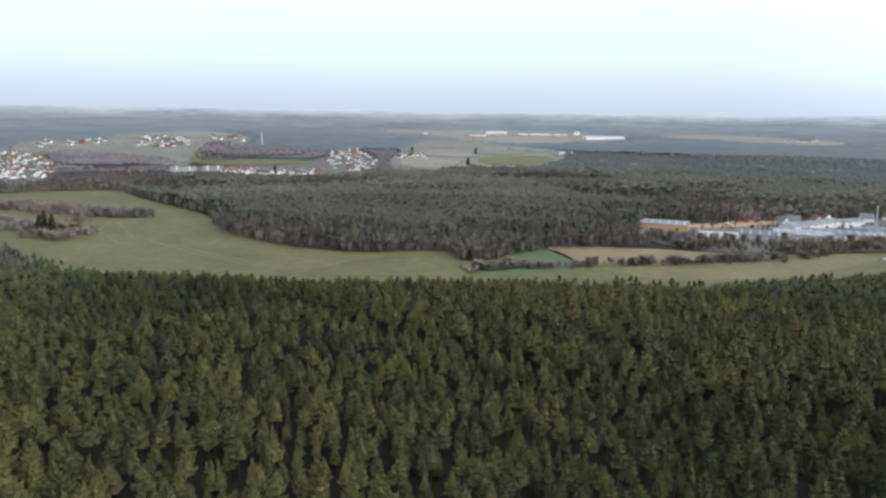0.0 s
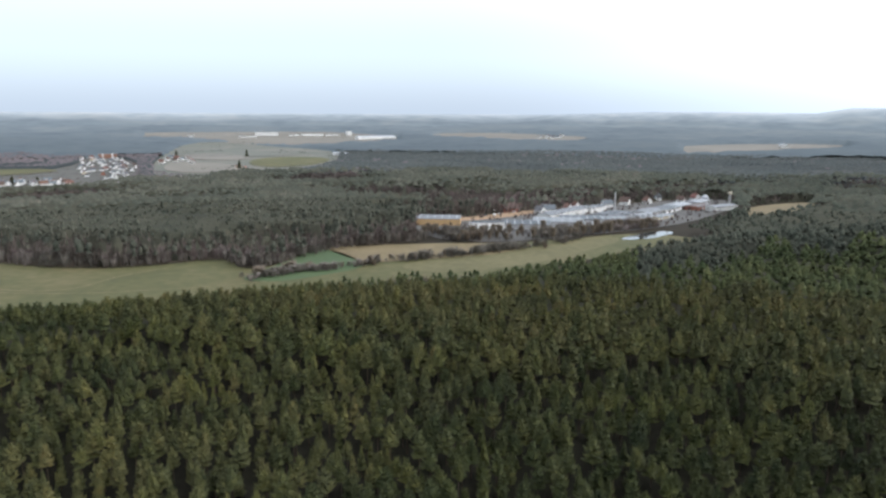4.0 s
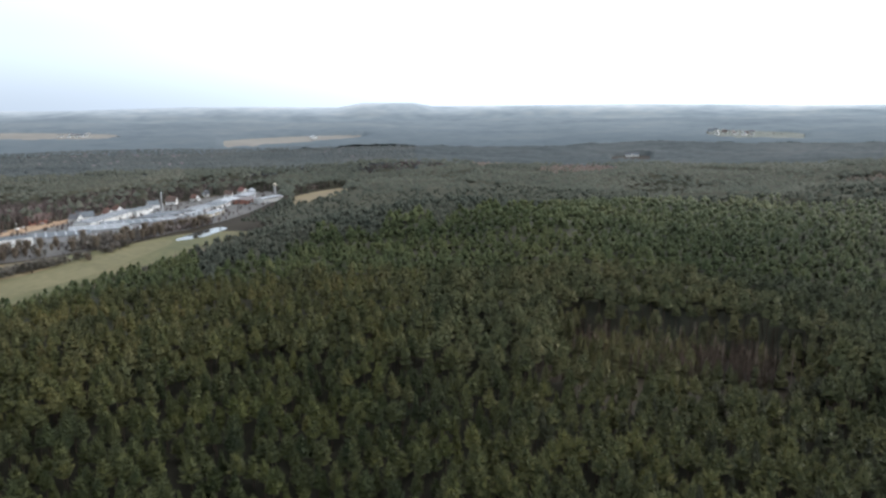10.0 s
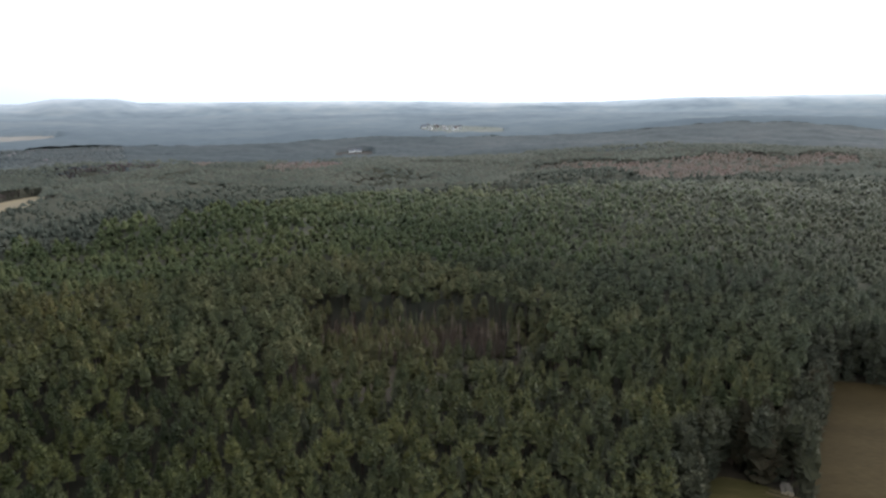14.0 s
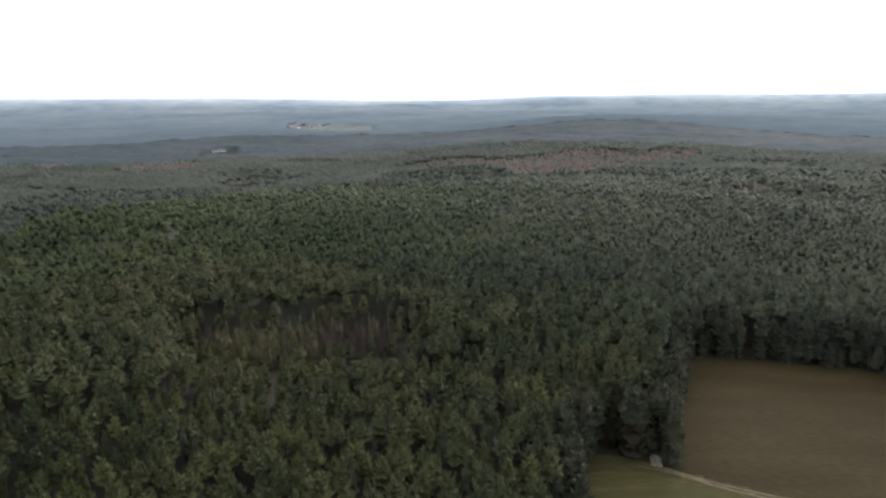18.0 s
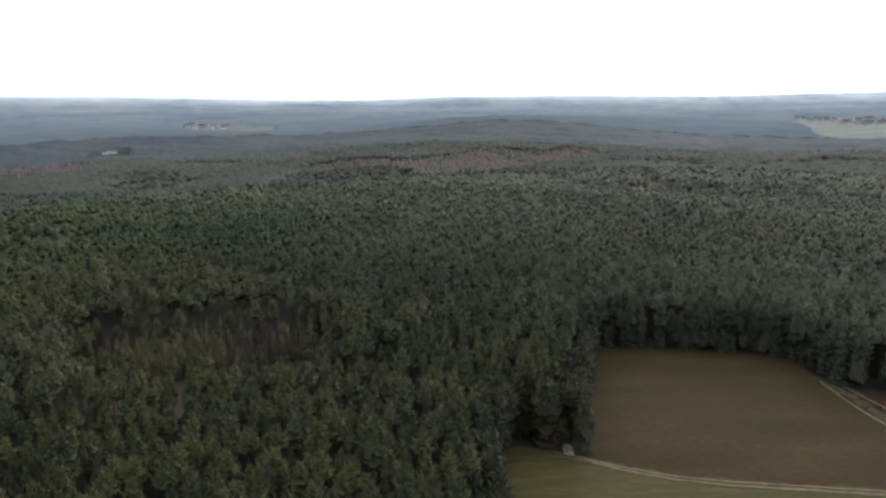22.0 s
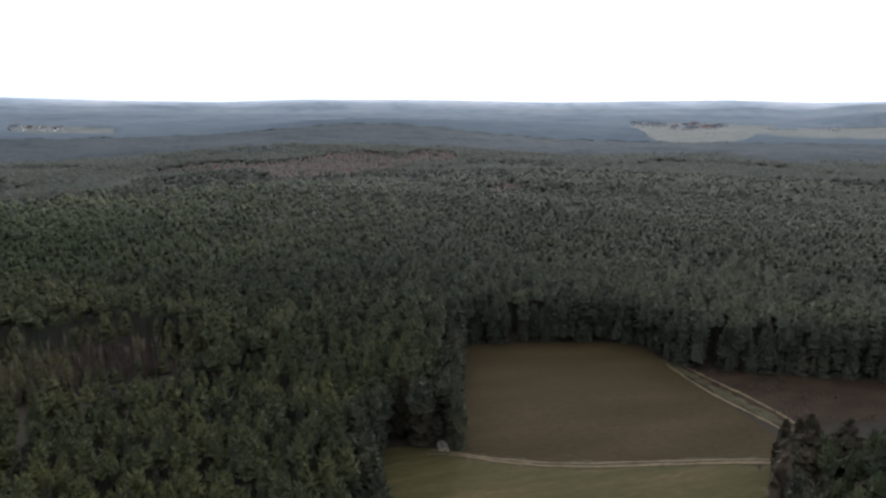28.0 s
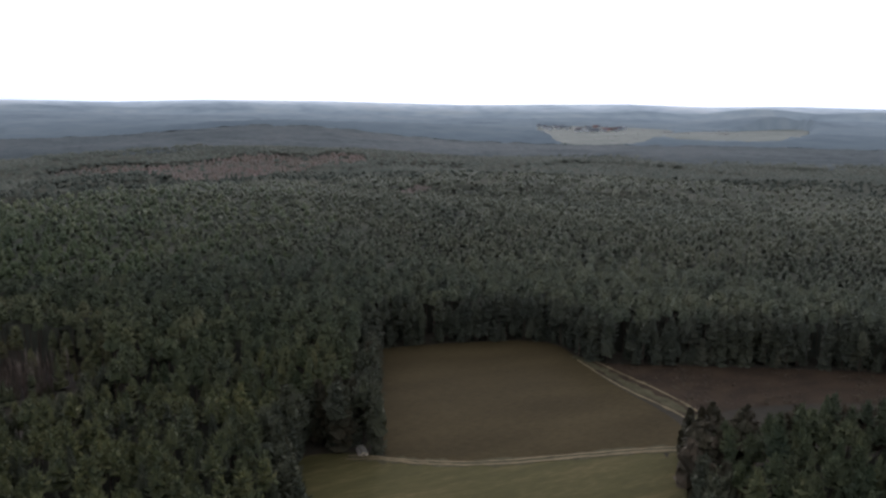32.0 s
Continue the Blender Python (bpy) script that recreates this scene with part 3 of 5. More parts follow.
def whorled(whorls, boughs, width=2.1, length=6.0, height=19.0, cone=0.5, core=0.6, blade=0.30, candles=True):
    """Crown of a conifer: whorls of folded boughs that rise from the stem and end in upright shoots, round a dense core."""
    vs, fs, base = [], [], 0
    up = np.array([0, 0, 1.0])
    for k in range(whorls):
        s = (k + 0.5) / whorls
        z = height - length * s
        rad = width * (cone * (0.15 + 0.85 * s) + (1 - cone) * math.sin(min(1.0, 0.16 + s) * math.pi * 0.56))
        n, a0 = boughs + (k > 0), rng.uniform(0, 6.28)
        for b in range(n):
            a, r = a0 + 2 * math.pi * (b + rng.uniform(-0.22, 0.22)) / n, rad * rng.uniform(0.72, 1.22)
            out, side = np.array([math.cos(a), math.sin(a), 0]), np.array([-math.sin(a), math.cos(a), 0])
            lift = r * (0.62 * (1 - s) + 0.06) * rng.uniform(0.6, 1.4)
            root = out * 0.12 * r + up * (z + rng.uniform(-0.35, 0.35))
            w = max(0.34, blade * r) * rng.uniform(0.8, 1.25)
            mid, tip = root + out * 0.52 * r + up * (0.4 * lift - 0.22), root + out * 0.88 * r + up * lift
            got = [root + up * 0.25, mid + side * w, mid - side * w, tip]
            tri = [(0, 3, 1), (0, 2, 3)]
            if candles:
                got += [mid + side * 0.45 * w + up * 0.15, mid - side * 0.45 * w + up * 0.15, tip + out * 0.1 + up * rng.uniform(0.35, 0.85)]
                tri.append((4, 5, 6))
            vs.append(np.array(got))
            fs.append(np.array(tri) + base)
            base += len(got)
    v, f = dome(2 if whorls < 4 else 4, 5 if whorls < 4 else 8, width * core, length, height - 0.2, min(0.75, cone + 0.1), bough=0.1)
    vs.append(v)
    fs.append(f + base)
    return np.concatenate(vs), np.concatenate(fs)


def dome(rings, sides, width=2.0, length=6.5, height=19.0, point=0.35, full=0.0, bough=0.0):
    """Body of a tree's crown: a ragged dome, more or less pointed; below the depth full it narrows to the foot."""
    vs = [np.array([(rng.uniform(-0.25, 0.25), rng.uniform(-0.25, 0.25), height + 0.5)])]
    lean = rng.uniform(-0.3, 0.3, 2)
    for k in range(rings):
        s = (k + 0.75) / rings
        u = min(1.0, s * length / full) if full else s
        rad = width * ((1 - point) * math.sin(min(1.0, 0.1 + u * 1.05) * math.pi * 0.6) + point * u) * (1 - 0.45 * s * (full > 0))
        a = np.arange(sides) * 2 * math.pi / sides + rng.uniform(0, 6.28) + rng.uniform(-0.25, 0.25, sides)
        arm = np.where(np.arange(sides) % 2, 1 + bough, 1 - bough)
        r = rad * rng.uniform(0.75, 1.2, sides) * arm
        z = height - length * s ** 1.15 + rng.uniform(-0.5, 0.5, sides) * length / 6 + 0.8 * (arm - 1)
        vs.append(np.stack([r * np.cos(a) + lean[0] * s, r * np.sin(a) + lean[1] * s, z], -1))
    i = np.arange(sides)
    j = (i + 1) % sides
    fs = [np.stack([np.zeros(sides, int), 1 + i, 1 + j], -1)]
    for k in range(rings - 1):
        b = 1 + k * sides
        fs += [np.stack([b + i, b + sides + i, b + j], -1), np.stack([b + j, b + sides + i, b + sides + j], -1)]
    return np.concatenate(vs), np.concatenate(fs)


def shoots(model, n, length=1.1, wide=0.5):
    """Adds sprays of needles that point out and up all over a crown."""
    v, f = model
    pick = f[rng.randint(0, len(f), n)]
    w = rng.dirichlet((1, 1, 1), n)
    p = (v[pick] * w[:, :, None]).sum(1)
    out = p[:, :2] / np.maximum(np.hypot(p[:, 0], p[:, 1]), 0.3)[:, None]
    turn = rng.uniform(-0.8, 0.8, n)
    out = np.stack([out[:, 0] * np.cos(turn) - out[:, 1] * np.sin(turn), out[:, 0] * np.sin(turn) + out[:, 1] * np.cos(turn)], -1)
    side = np.column_stack([np.stack([-out[:, 1], out[:, 0]], -1) * wide / 2, np.zeros(n)])
    reach = length * rng.uniform(0.5, 1.2, (n, 1))
    top = p + np.column_stack([out * 0.62, np.full(n, 0.75)]) * reach
    low = p - np.column_stack([out * 0.25, np.full(n, 0.1)])
    extra = np.stack([low + side, low - side, top], 1).reshape(-1, 3)
    return np.vstack([v, extra]), np.vstack([f, len(v) + np.arange(3 * n).reshape(n, 3)])


def lump(width, height, spread=1):
    """A far crown, or a group of them: one or more lopsided spindles."""
    vs = []
    for k in range(spread):
        v = OCTA_V * (1 + rng.uniform(-0.3, 0.3, (6, 1))) * (width, width, height)
        v[:, :2] += rng.uniform(-0.5, 0.5, 2) * width * (spread > 1)
        a = rng.uniform(0, 6.28)
        vs.append(np.stack([v[:, 0] * math.cos(a) - v[:, 1] * math.sin(a), v[:, 0] * math.sin(a) + v[:, 1] * math.cos(a), v[:, 2]], -1))
    return np.concatenate(vs), np.concatenate([OCTA_F + 6 * k for k in range(spread)])


def twigs(n, width, height, base):
    """The crown of a bare tree: thin blades that fan out from the limbs."""
    v, f = [], []
    for k in range(n):
        a, s = rng.uniform(0, 6.28), rng.uniform(0, 1) ** 0.7
        up = base + (height - base) * rng.uniform(0.1, 0.75)
        p = np.array([0.35 * width * s * math.cos(a), 0.35 * width * s * math.sin(a), up])
        q = p + np.array([math.cos(a), math.sin(a), 0]) * width * rng.uniform(0.15, 0.6) + (0, 0, (height - up) * rng.uniform(0.35, 1.0))
        side = np.array([-math.sin(a), math.cos(a), 0.2]) * width * rng.uniform(0.05, 0.12)
        v += [p - side, p + side, q]
        f.append((3 * k, 3 * k + 1, 3 * k + 2))
    return np.array(v), np.array(f)


STANDS = rng.uniform(-1450, 1450, (520, 2))
STAND_AGE, STAND_HUE = rng.choice([0.84, 0.92, 1.0, 1.04, 1.1], 520), rng.uniform(-0.34, 0.34, 520)


def stand_age(x, y):
    """Height and hue of the even-aged stand that a tree belongs to: forestry blocks with stepped edges."""
    age, hue = np.empty(len(x)), np.empty(len(x))
    for i in range(0, len(x), 4000):
        j = slice(i, i + 4000)
        k = np.argmin((x[j, None] - STANDS[None, :, 0]) ** 2 + (y[j, None] - STANDS[None, :, 1]) ** 2, 1)
        age[j], hue[j] = STAND_AGE[k], STAND_HUE[k]
    # trees before the villages lowered to fit the camera's view of the houses
    age = age * np.interp(np.hypot(x, y) - 600 * (x > 0) + 120 * (x < -250), [950, 1200], [1, 0.74])
    return age, hue


def scatter(x, y, protos, scale_lo, scale_hi, sink=0.0, squash=(0.85, 1.15), stem=0.0):
    """One array of vertices, faces and tints for trees of these kinds at these places."""
    n = len(x)
    pick = rng.randint(0, len(protos), n)
    sc, a, sq = rng.uniform(scale_lo, scale_hi, n), rng.uniform(0, 6.28, n), rng.uniform(*squash, n)
    z = ground(x, y) - sink
    age, hue = stand_age(x, y)
    sc = sc * age
    hue = hue * np.interp(np.hypot(x, y), [200, 330], [0.35, 1])
    tint = np.clip(0.5 + 0.15 * rng.randn(n) + hue + 0.2 * np.sin(x / 57 + np.sin(y / 43)) * np.cos(y / 49 + 1), 0, 1)
    vs, fs, ts, base = [], [], [], 0
    for k, (pv, pf) in enumerate(protos):
        i = np.nonzero(pick == k)[0]
        if not len(i):
            continue
        ca, sa, s = np.cos(a[i])[:, None], np.sin(a[i])[:, None], sc[i][:, None]
        w = s * sq[i][:, None]
        v = np.stack([(pv[:, 0] * ca - pv[:, 1] * sa) * w + x[i][:, None], (pv[:, 0] * sa + pv[:, 1] * ca) * w + y[i][:, None], pv[:, 2] * s + z[i][:, None]], -1)
        f = pf[None] + (np.arange(len(i)) * len(pv))[:, None, None] + base
        t = tint[i][:, None] + rng.uniform(-0.07, 0.07, (len(i), len(pv)))
        vs.append(v.reshape(-1, 3)), fs.append(f.reshape(-1, 3)), ts.append(t.ravel())
        base += len(i) * len(pv)
    wood = sum(len(q) for q in fs)
    if stem:
        # a three-sided tapering trunk under every crown
        ca, sa = np.cos(a[:, None] + np.array([0, 2.1, 4.2])), np.sin(a[:, None] + np.array([0, 2.1, 4.2]))
        foot = np.stack([x[:, None] + stem * ca, y[:, None] + stem * sa, np.repeat(z[:, None] - 0.3, 3, 1)], -1)
        head = np.stack([x[:, None] + 0.4 * stem * ca, y[:, None] + 0.4 * stem * sa, np.repeat((z + 16.5 * sc)[:, None], 3, 1)], -1)
        vs.append(np.concatenate([foot, head], 1).reshape(-1, 3))
        tri = np.array([(0, 1, 4), (0, 4, 3), (1, 2, 5), (1, 5, 4), (2, 0, 3), (2, 3, 5)])
        fs.append((tri[None] + 6 * np.arange(n)[:, None, None]).reshape(-1, 3) + base)
        ts.append(np.full(6 * n, 0.5))
    faces = np.concatenate(fs)
    return np.concatenate(vs), faces, np.clip(np.concatenate(ts), 0, 1), (np.arange(len(faces)) >= wood).astype(int)


def stand(name, x, y, protos, lo, hi, mat, label, category="trees", smooth=False, bark=None, **more):
    v, f, t, wood = scatter(x, y, protos, lo, hi, **more)
    return tagged(new(name, mesh_of(name, v, f, [mat, bark or M_BARK], smooth, t, wood)), label, category, kind="stuff")


def open_ground(x, y):
    """Fields and yards, and the strip before them cleared to fit the camera's view."""
    hit = np.zeros(x.shape, bool)
    drop = 90 - ground(x, y)
    for poly, tall in OPEN_ROUND:
        for k in np.linspace(0, 1, 6):
            f = drop / np.maximum(drop - tall * k, 20)
            hit |= inside(poly, x * f, y * f)
    return hit


def places(r0, r1, step, a0=-42, a1=152, jitter=0.42):
    """Jittered places between two radii and two bearings, clear of the open ground."""
    g = np.arange(-r1, r1 + step, float(step))
    x, y = np.meshgrid(g, g)
    x[1::2] += step / 2
    x, y = x.ravel(), y.ravel()
    x, y = x + rng.uniform(-jitter, jitter, x.shape) * step, y + rng.uniform(-jitter, jitter, y.shape) * step
    r, az = np.hypot(x, y), np.degrees(np.arctan2(x, y))
    ok = (r >= r0) & (r < r1) & (az > a0) & (az < a1)
    x, y = x[ok], y[ok]
    free = ~open_ground(x, y)
    return x[free], y[free]


OPEN_ROUND = [(rounded(p, 2), 6 if p is VILLAGE_MID else 12 if p is CLEARING else 14 if p is MEADOW else 9 if max(q[1] for q in p) > 1600 or max(q[0] for q in p) > 1600 else 16) for p in OPEN]
# stands of bare broadleaved trees and of reddish young growth
BARE = [[(-230, 700), (-140, 625), (-70, 600), (10, 625), (15, 570), (42, 575), (100, 640), (190, 650), (200, 700), (80, 690), (-60, 660), (-200, 740)],
        [(200, 790), (345, 805), (490, 865), (760, 900), (900, 1000), (700, 1040), (450, 1000), (250, 900), (150, 830)],
        [(-780, 1090), (-640, 960), (-500, 1070), (-420, 990), (-330, 980), (-480, 1290), (-600, 1480), (-680, 1230)],
        [(60, 430), (150, 415), (260, 430), (330, 500), (245, 490), (145, 515), (60, 480)], [(90, 335), (150, 420), (250, 470), (330, 515), (430, 560), (480, 570), (430, 480), (310, 400), (215, 335), (140, 320)], [(860, 900), (1250, 900), (1450, 800), (1250, 640), (1000, 720)],
        [(-720, 1200), (-610, 1033), (-463, 1040), (-330, 1000), (-420, 1200), (-480, 1300), (-640, 1640), (-780, 1420)], [(170, 990), (320, 960), (300, 1100), (120, 1120)], [(-120, 1000), (40, 960), (60, 1060), (-100, 1090)]]
RED = [[(1250, 650), (1320, 570), (1200, 450), (1030, 460), (960, 530)],
       [(1060, 720), (1360, 850), (1360, 750), (1010, 630)],
       [(1080, 130), (1160, 120), (1220, 40), (1170, -50), (1220, -130), (1250, -200), (1190, -250), (1260, -340), (1140, -370), (980, -230), (900, -150), (750, -80), (800, -20), (1070, 40)],
       [(620, -210), (700, -270), (660, -270), (570, -200)]]
BARE, RED = [rounded(p) for p in BARE], [rounded(p) for p in RED]


for p in BARE:
    patch("leaf_litter", p, M_LITTER, "brown leaf litter under leafless trees", 0.1, 40, 0, "ground")


def at_edge(x, y, reach=7.5):
    hit = np.zeros(x.shape, bool)
    for a in np.arange(0, 6.28, 0.785):
        hit |= open_ground(x + reach * math.cos(a), y + reach * math.sin(a))
    return hit


# where the green hill ends: bearing and distance of its crest
CREST_AZ, CREST_R = [36, 40, 50, 58, 62, 68, 78, 85, 95, 110, 150], [330, 420, 470, 490, 560, 690, 710, 680, 730, 790, 820]


# sheet lifted off the ground to fit the view over the trees before it
for p in RED[:1] + RED[2:]:
    tagged(patch("heath_slope", p, M_HEATH, "closed reddish brown crowns of young growth", 11.5, 25, 0, "young wood"), kind="stuff")


def kinds(x, y):
    """0 green pine, 1 bare broadleaf, 2 reddish young growth, 3 dark mixed woods beyond the crest, 4 woods across the valley."""
    k = np.zeros(x.shape, int)
    r, az = np.hypot(x, y), np.degrees(np.arctan2(x, y))
    wave = 25 * np.sin(az * 0.9) + 18 * np.sin(az * 2.3 + 1)
    k[(az >= 34) & (r > np.interp(az, CREST_AZ, CREST_R) + wave)] = 3
    k[(az < 34) & (r > 560)] = 4
    k[(k == 4) & (r < 900) & at_edge(x, y, 13) & (rng.uniform(0, 1, x.shape) > 0.3)] = 1
    for p in BARE:
        k[inside(p, x, y) & (rng.uniform(0, 1, x.shape) > np.where(r < 560, 0.32, 0.2))] = 1
    patchy = np.sin(x / 95 + 1.3 * np.sin(y / 130)) * np.cos(y / 110 + np.sin(x / 150)) + 0.5 * rng.uniform(-1, 1, x.shape)
    k[(r > 620) & (patchy > np.where(az < 34, 0.42, 0.85))] = 1
    for p in RED:
        k[inside(p, x, y) & (rng.uniform(0, 1, x.shape) > 0.05)] = 2
    return k


PINES = [whorled(5, 6, rng.uniform(2.4, 2.9), rng.uniform(4.8, 6.2), cone=0.6, blade=0.27, core=0.78) for _ in range(11)] + [whorled(6, 6, 2.1, 7.6, cone=0.92, blade=0.27, core=0.8) for _ in range(3)]
PINES_MID = [whorled(4, 5, rng.uniform(2.4, 2.8), rng.uniform(4.4, 5.6), cone=0.62, core=0.8, blade=0.33) for _ in range(10)] + [whorled(5, 4, 2.1, 6.6, cone=0.85, core=0.8, blade=0.33) for _ in range(2)]
PINES_OLD = [whorled(4, 6, rng.uniform(2.6, 3.2), rng.uniform(4.2, 5.4), cone=0.5, core=0.82, blade=0.32) for _ in range(10)]
PINES_HILL = [whorled(3, 5, rng.uniform(2.4, 2.9), rng.uniform(4.2, 5.4), cone=0.7, core=0.8, blade=0.4, candles=False) for _ in range(10)]
PINES_FAR = [shoots(dome(2, 6, rng.uniform(2.4, 3.0), rng.uniform(4.0, 5.2), point=0.75, bough=0.12), 6, 1.0, 0.8) for _ in range(12)]
EDGE_TREES = [shoots(whorled(7, 7, rng.uniform(2.7, 3.5), rng.uniform(8, 12.5), cone=0.15, core=0.78, blade=0.22), 70, 0.9, 0.4) for _ in range(12)]
UNDERWOOD = [whorled(4, 6, rng.uniform(1.6, 2.4), rng.uniform(5.0, 7.5), height=rng.uniform(6, 8.5), cone=0.35, core=0.75) for _ in range(6)]
VALLEY_PINES = [dome(3, 5, rng.uniform(2.7, 3.4), rng.uniform(6.5, 9.5), point=0.55, bough=0.1) for _ in range(10)]
lumps = [dome(2, 5, rng.uniform(3.0, 3.8), 5.6, point=0.7) for _ in range(10)]
tips = [dome(1, 6, rng.uniform(4.4, 5.6), 5.0, point=0.4) for _ in range(8)]
BARE_FAR = [twigs(30, 5.5, 14, 0.5) for _ in range(5)]
BARE_VALLEY = [twigs(13, 6.5, 15, 0.5) for _ in range(6)]


def hazed_side(x, y):
    """Where the pines take the colours with south-east haze painted in, tree by tree."""
    return np.degrees(np.arctan2(x, y)) + rng.uniform(-14, 14, x.shape) > 92


x, y = places(108, 205, 4.6)
x2, y2 = places(205, 330, 4.6, -42, 52)
xo, yo = places(205, 330, 4.8, 52, 152)
x3, y3 = places(330, 460, 4.7)
x7, y7 = places(460, 620, 5.0)
x4, y4 = places(620, 900, 6.3)
x6, y6 = places(900, 1420, 7.6)

# the trees nearest the clearing's side stand as things of their own
edge, edge2, edge3 = at_edge(x, y), at_edge(x2, y2), at_edge(xo, yo)
order = np.argsort(np.hypot(x - 118, y - 22) + 1e4 * edge)
single, rest = order[:300], order[300:]
rest = rest[~edge[rest]]
dull = hazed_side(x[rest], y[rest])
for part_, mat, label in ((rest[~dull], M_PINE, "dense green pine forest with ragged domed crowns"), (rest[dull], M_PINEHAZE, "dense dull green pine forest with ragged domed crowns")):
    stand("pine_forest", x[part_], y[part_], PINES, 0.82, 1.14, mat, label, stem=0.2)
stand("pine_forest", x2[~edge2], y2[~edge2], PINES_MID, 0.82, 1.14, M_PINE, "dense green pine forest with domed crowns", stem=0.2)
stand("pine_forest", xo[~edge3], yo[~edge3], PINES_OLD, 0.82, 1.14, M_PINEHAZE, "older pine forest with broad rounded crowns", stem=0.22)
xe, ye = np.concatenate([x[edge], x2[edge2], xo[edge3]]), np.concatenate([y[edge], y2[edge2], yo[edge3]])
low = np.hypot(xe - 247, ye - 80) < 66
stand("forest_edge", xe[low], ye[low], EDGE_TREES, 0.5, 0.85, M_PINE, "lower dark green trees round a forest clearing", stem=0.2)
xe, ye = xe[~low], ye[~low]
copse = (ye < -95) & (xe < 150)
BROAD = [shoots(dome(8, 12, rng.uniform(3.0, 3.8), rng.uniform(9, 12), 15.5, 0.08, bough=0.14), 420, 0.85, 0.4) for _ in range(8)]
stand("copse_trees", xe[copse], ye[copse], BROAD, 0.8, 1.1, M_DULLCROWN, "copse of broad dull olive trees beside the field", stem=0.2)
xe, ye = xe[~copse], ye[~copse]
stand("forest_edge", xe, ye, EDGE_TREES, 0.74, 1.04, M_SPRUCE, "dark green trees at the forest edge with crowns near the ground", stem=0.22)
xu, yu = np.tile(xe, 3), np.tile(ye, 3)
xu, yu = xu + rng.uniform(-2.6, 2.6, len(xu)), yu + rng.uniform(-2.6, 2.6, len(yu))
clear = ~open_ground(xu, yu)
low = clear & (np.arange(len(xu)) % 3 == 0)
stand("forest_edge", xu[low], yu[low], EDGE_TREES, 0.5, 0.88, M_SPRUCE, "lower trees that fill the forest edge", stem=0.16)
stand("underwood", xu[clear], yu[clear], UNDERWOOD, 0.8, 1.75, M_SPRUCE, "dark undergrowth of young trees along the forest edge")
for px, py, models_, bare, crest in ((x3, y3, PINES_HILL, BARE_FAR, 0.22), (x7, y7, PINES_FAR, BARE_FAR, 0.22), (x4, y4, lumps, BARE_VALLEY, 0.2), (x6, y6, tips, BARE_VALLEY, 0.0)):
    k = kinds(px, py)
    k[(k == 0) & hazed_side(px, py)] = 5
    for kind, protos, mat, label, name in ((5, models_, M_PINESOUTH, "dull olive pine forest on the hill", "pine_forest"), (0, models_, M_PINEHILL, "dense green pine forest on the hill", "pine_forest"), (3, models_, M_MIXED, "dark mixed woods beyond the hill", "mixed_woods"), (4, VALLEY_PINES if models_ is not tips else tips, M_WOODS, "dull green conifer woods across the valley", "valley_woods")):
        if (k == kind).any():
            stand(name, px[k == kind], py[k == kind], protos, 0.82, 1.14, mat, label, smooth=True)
    if (k == 1).any():
        stand("bare_woods", px[k == 1], py[k == 1], bare, 0.8, 1.15, M_BARE, "grey brown leafless broadleaved wood", bark=M_GREYBARK, stem=crest)
    if (k == 2).any():
        # raised likewise, so that it shows from the camera
        stand("young_growth", px[k == 2], py[k == 2], [lump(4.2, 6.5) for _ in range(6)], 0.8, 1.15, M_HEATH, "reddish brown leafless young wood on a hill", smooth=True, sink=-10.5)


x5, y5 = places(1400, 2200, 12.5)
north = (np.degrees(np.arctan2(x5, y5)) < 52) & (np.hypot(x5, y5) < 2180)
x5, y5 = x5[north], y5[north]
k5 = kinds(x5, y5)
az5 = np.degrees(np.arctan2(x5, y5))
k5[az5 < 4] = 1
k5[(az5 > 8) & (rng.uniform(0, 1, len(x5)) > 0.12)] = 0
TALL = [rounded([(-633, 1766), (-387, 1771), (-349, 1832), (-420, 2120), (-600, 2170), (-720, 2080)]), rounded([(-720, 1300), (-980, 1800), (-1000, 1960), (-900, 1960), (-795, 1890), (-645, 1650), (-540, 1400)])]
tall = np.any([inside(p, x5, y5) for p in TALL], 0)
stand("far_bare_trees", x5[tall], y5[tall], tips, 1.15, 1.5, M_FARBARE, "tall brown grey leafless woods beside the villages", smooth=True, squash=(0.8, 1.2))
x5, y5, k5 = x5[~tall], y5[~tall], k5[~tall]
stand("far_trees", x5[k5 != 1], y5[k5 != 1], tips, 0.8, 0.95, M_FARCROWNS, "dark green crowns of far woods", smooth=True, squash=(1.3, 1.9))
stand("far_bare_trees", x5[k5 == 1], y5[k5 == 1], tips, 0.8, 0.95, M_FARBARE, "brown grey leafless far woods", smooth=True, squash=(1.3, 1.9))


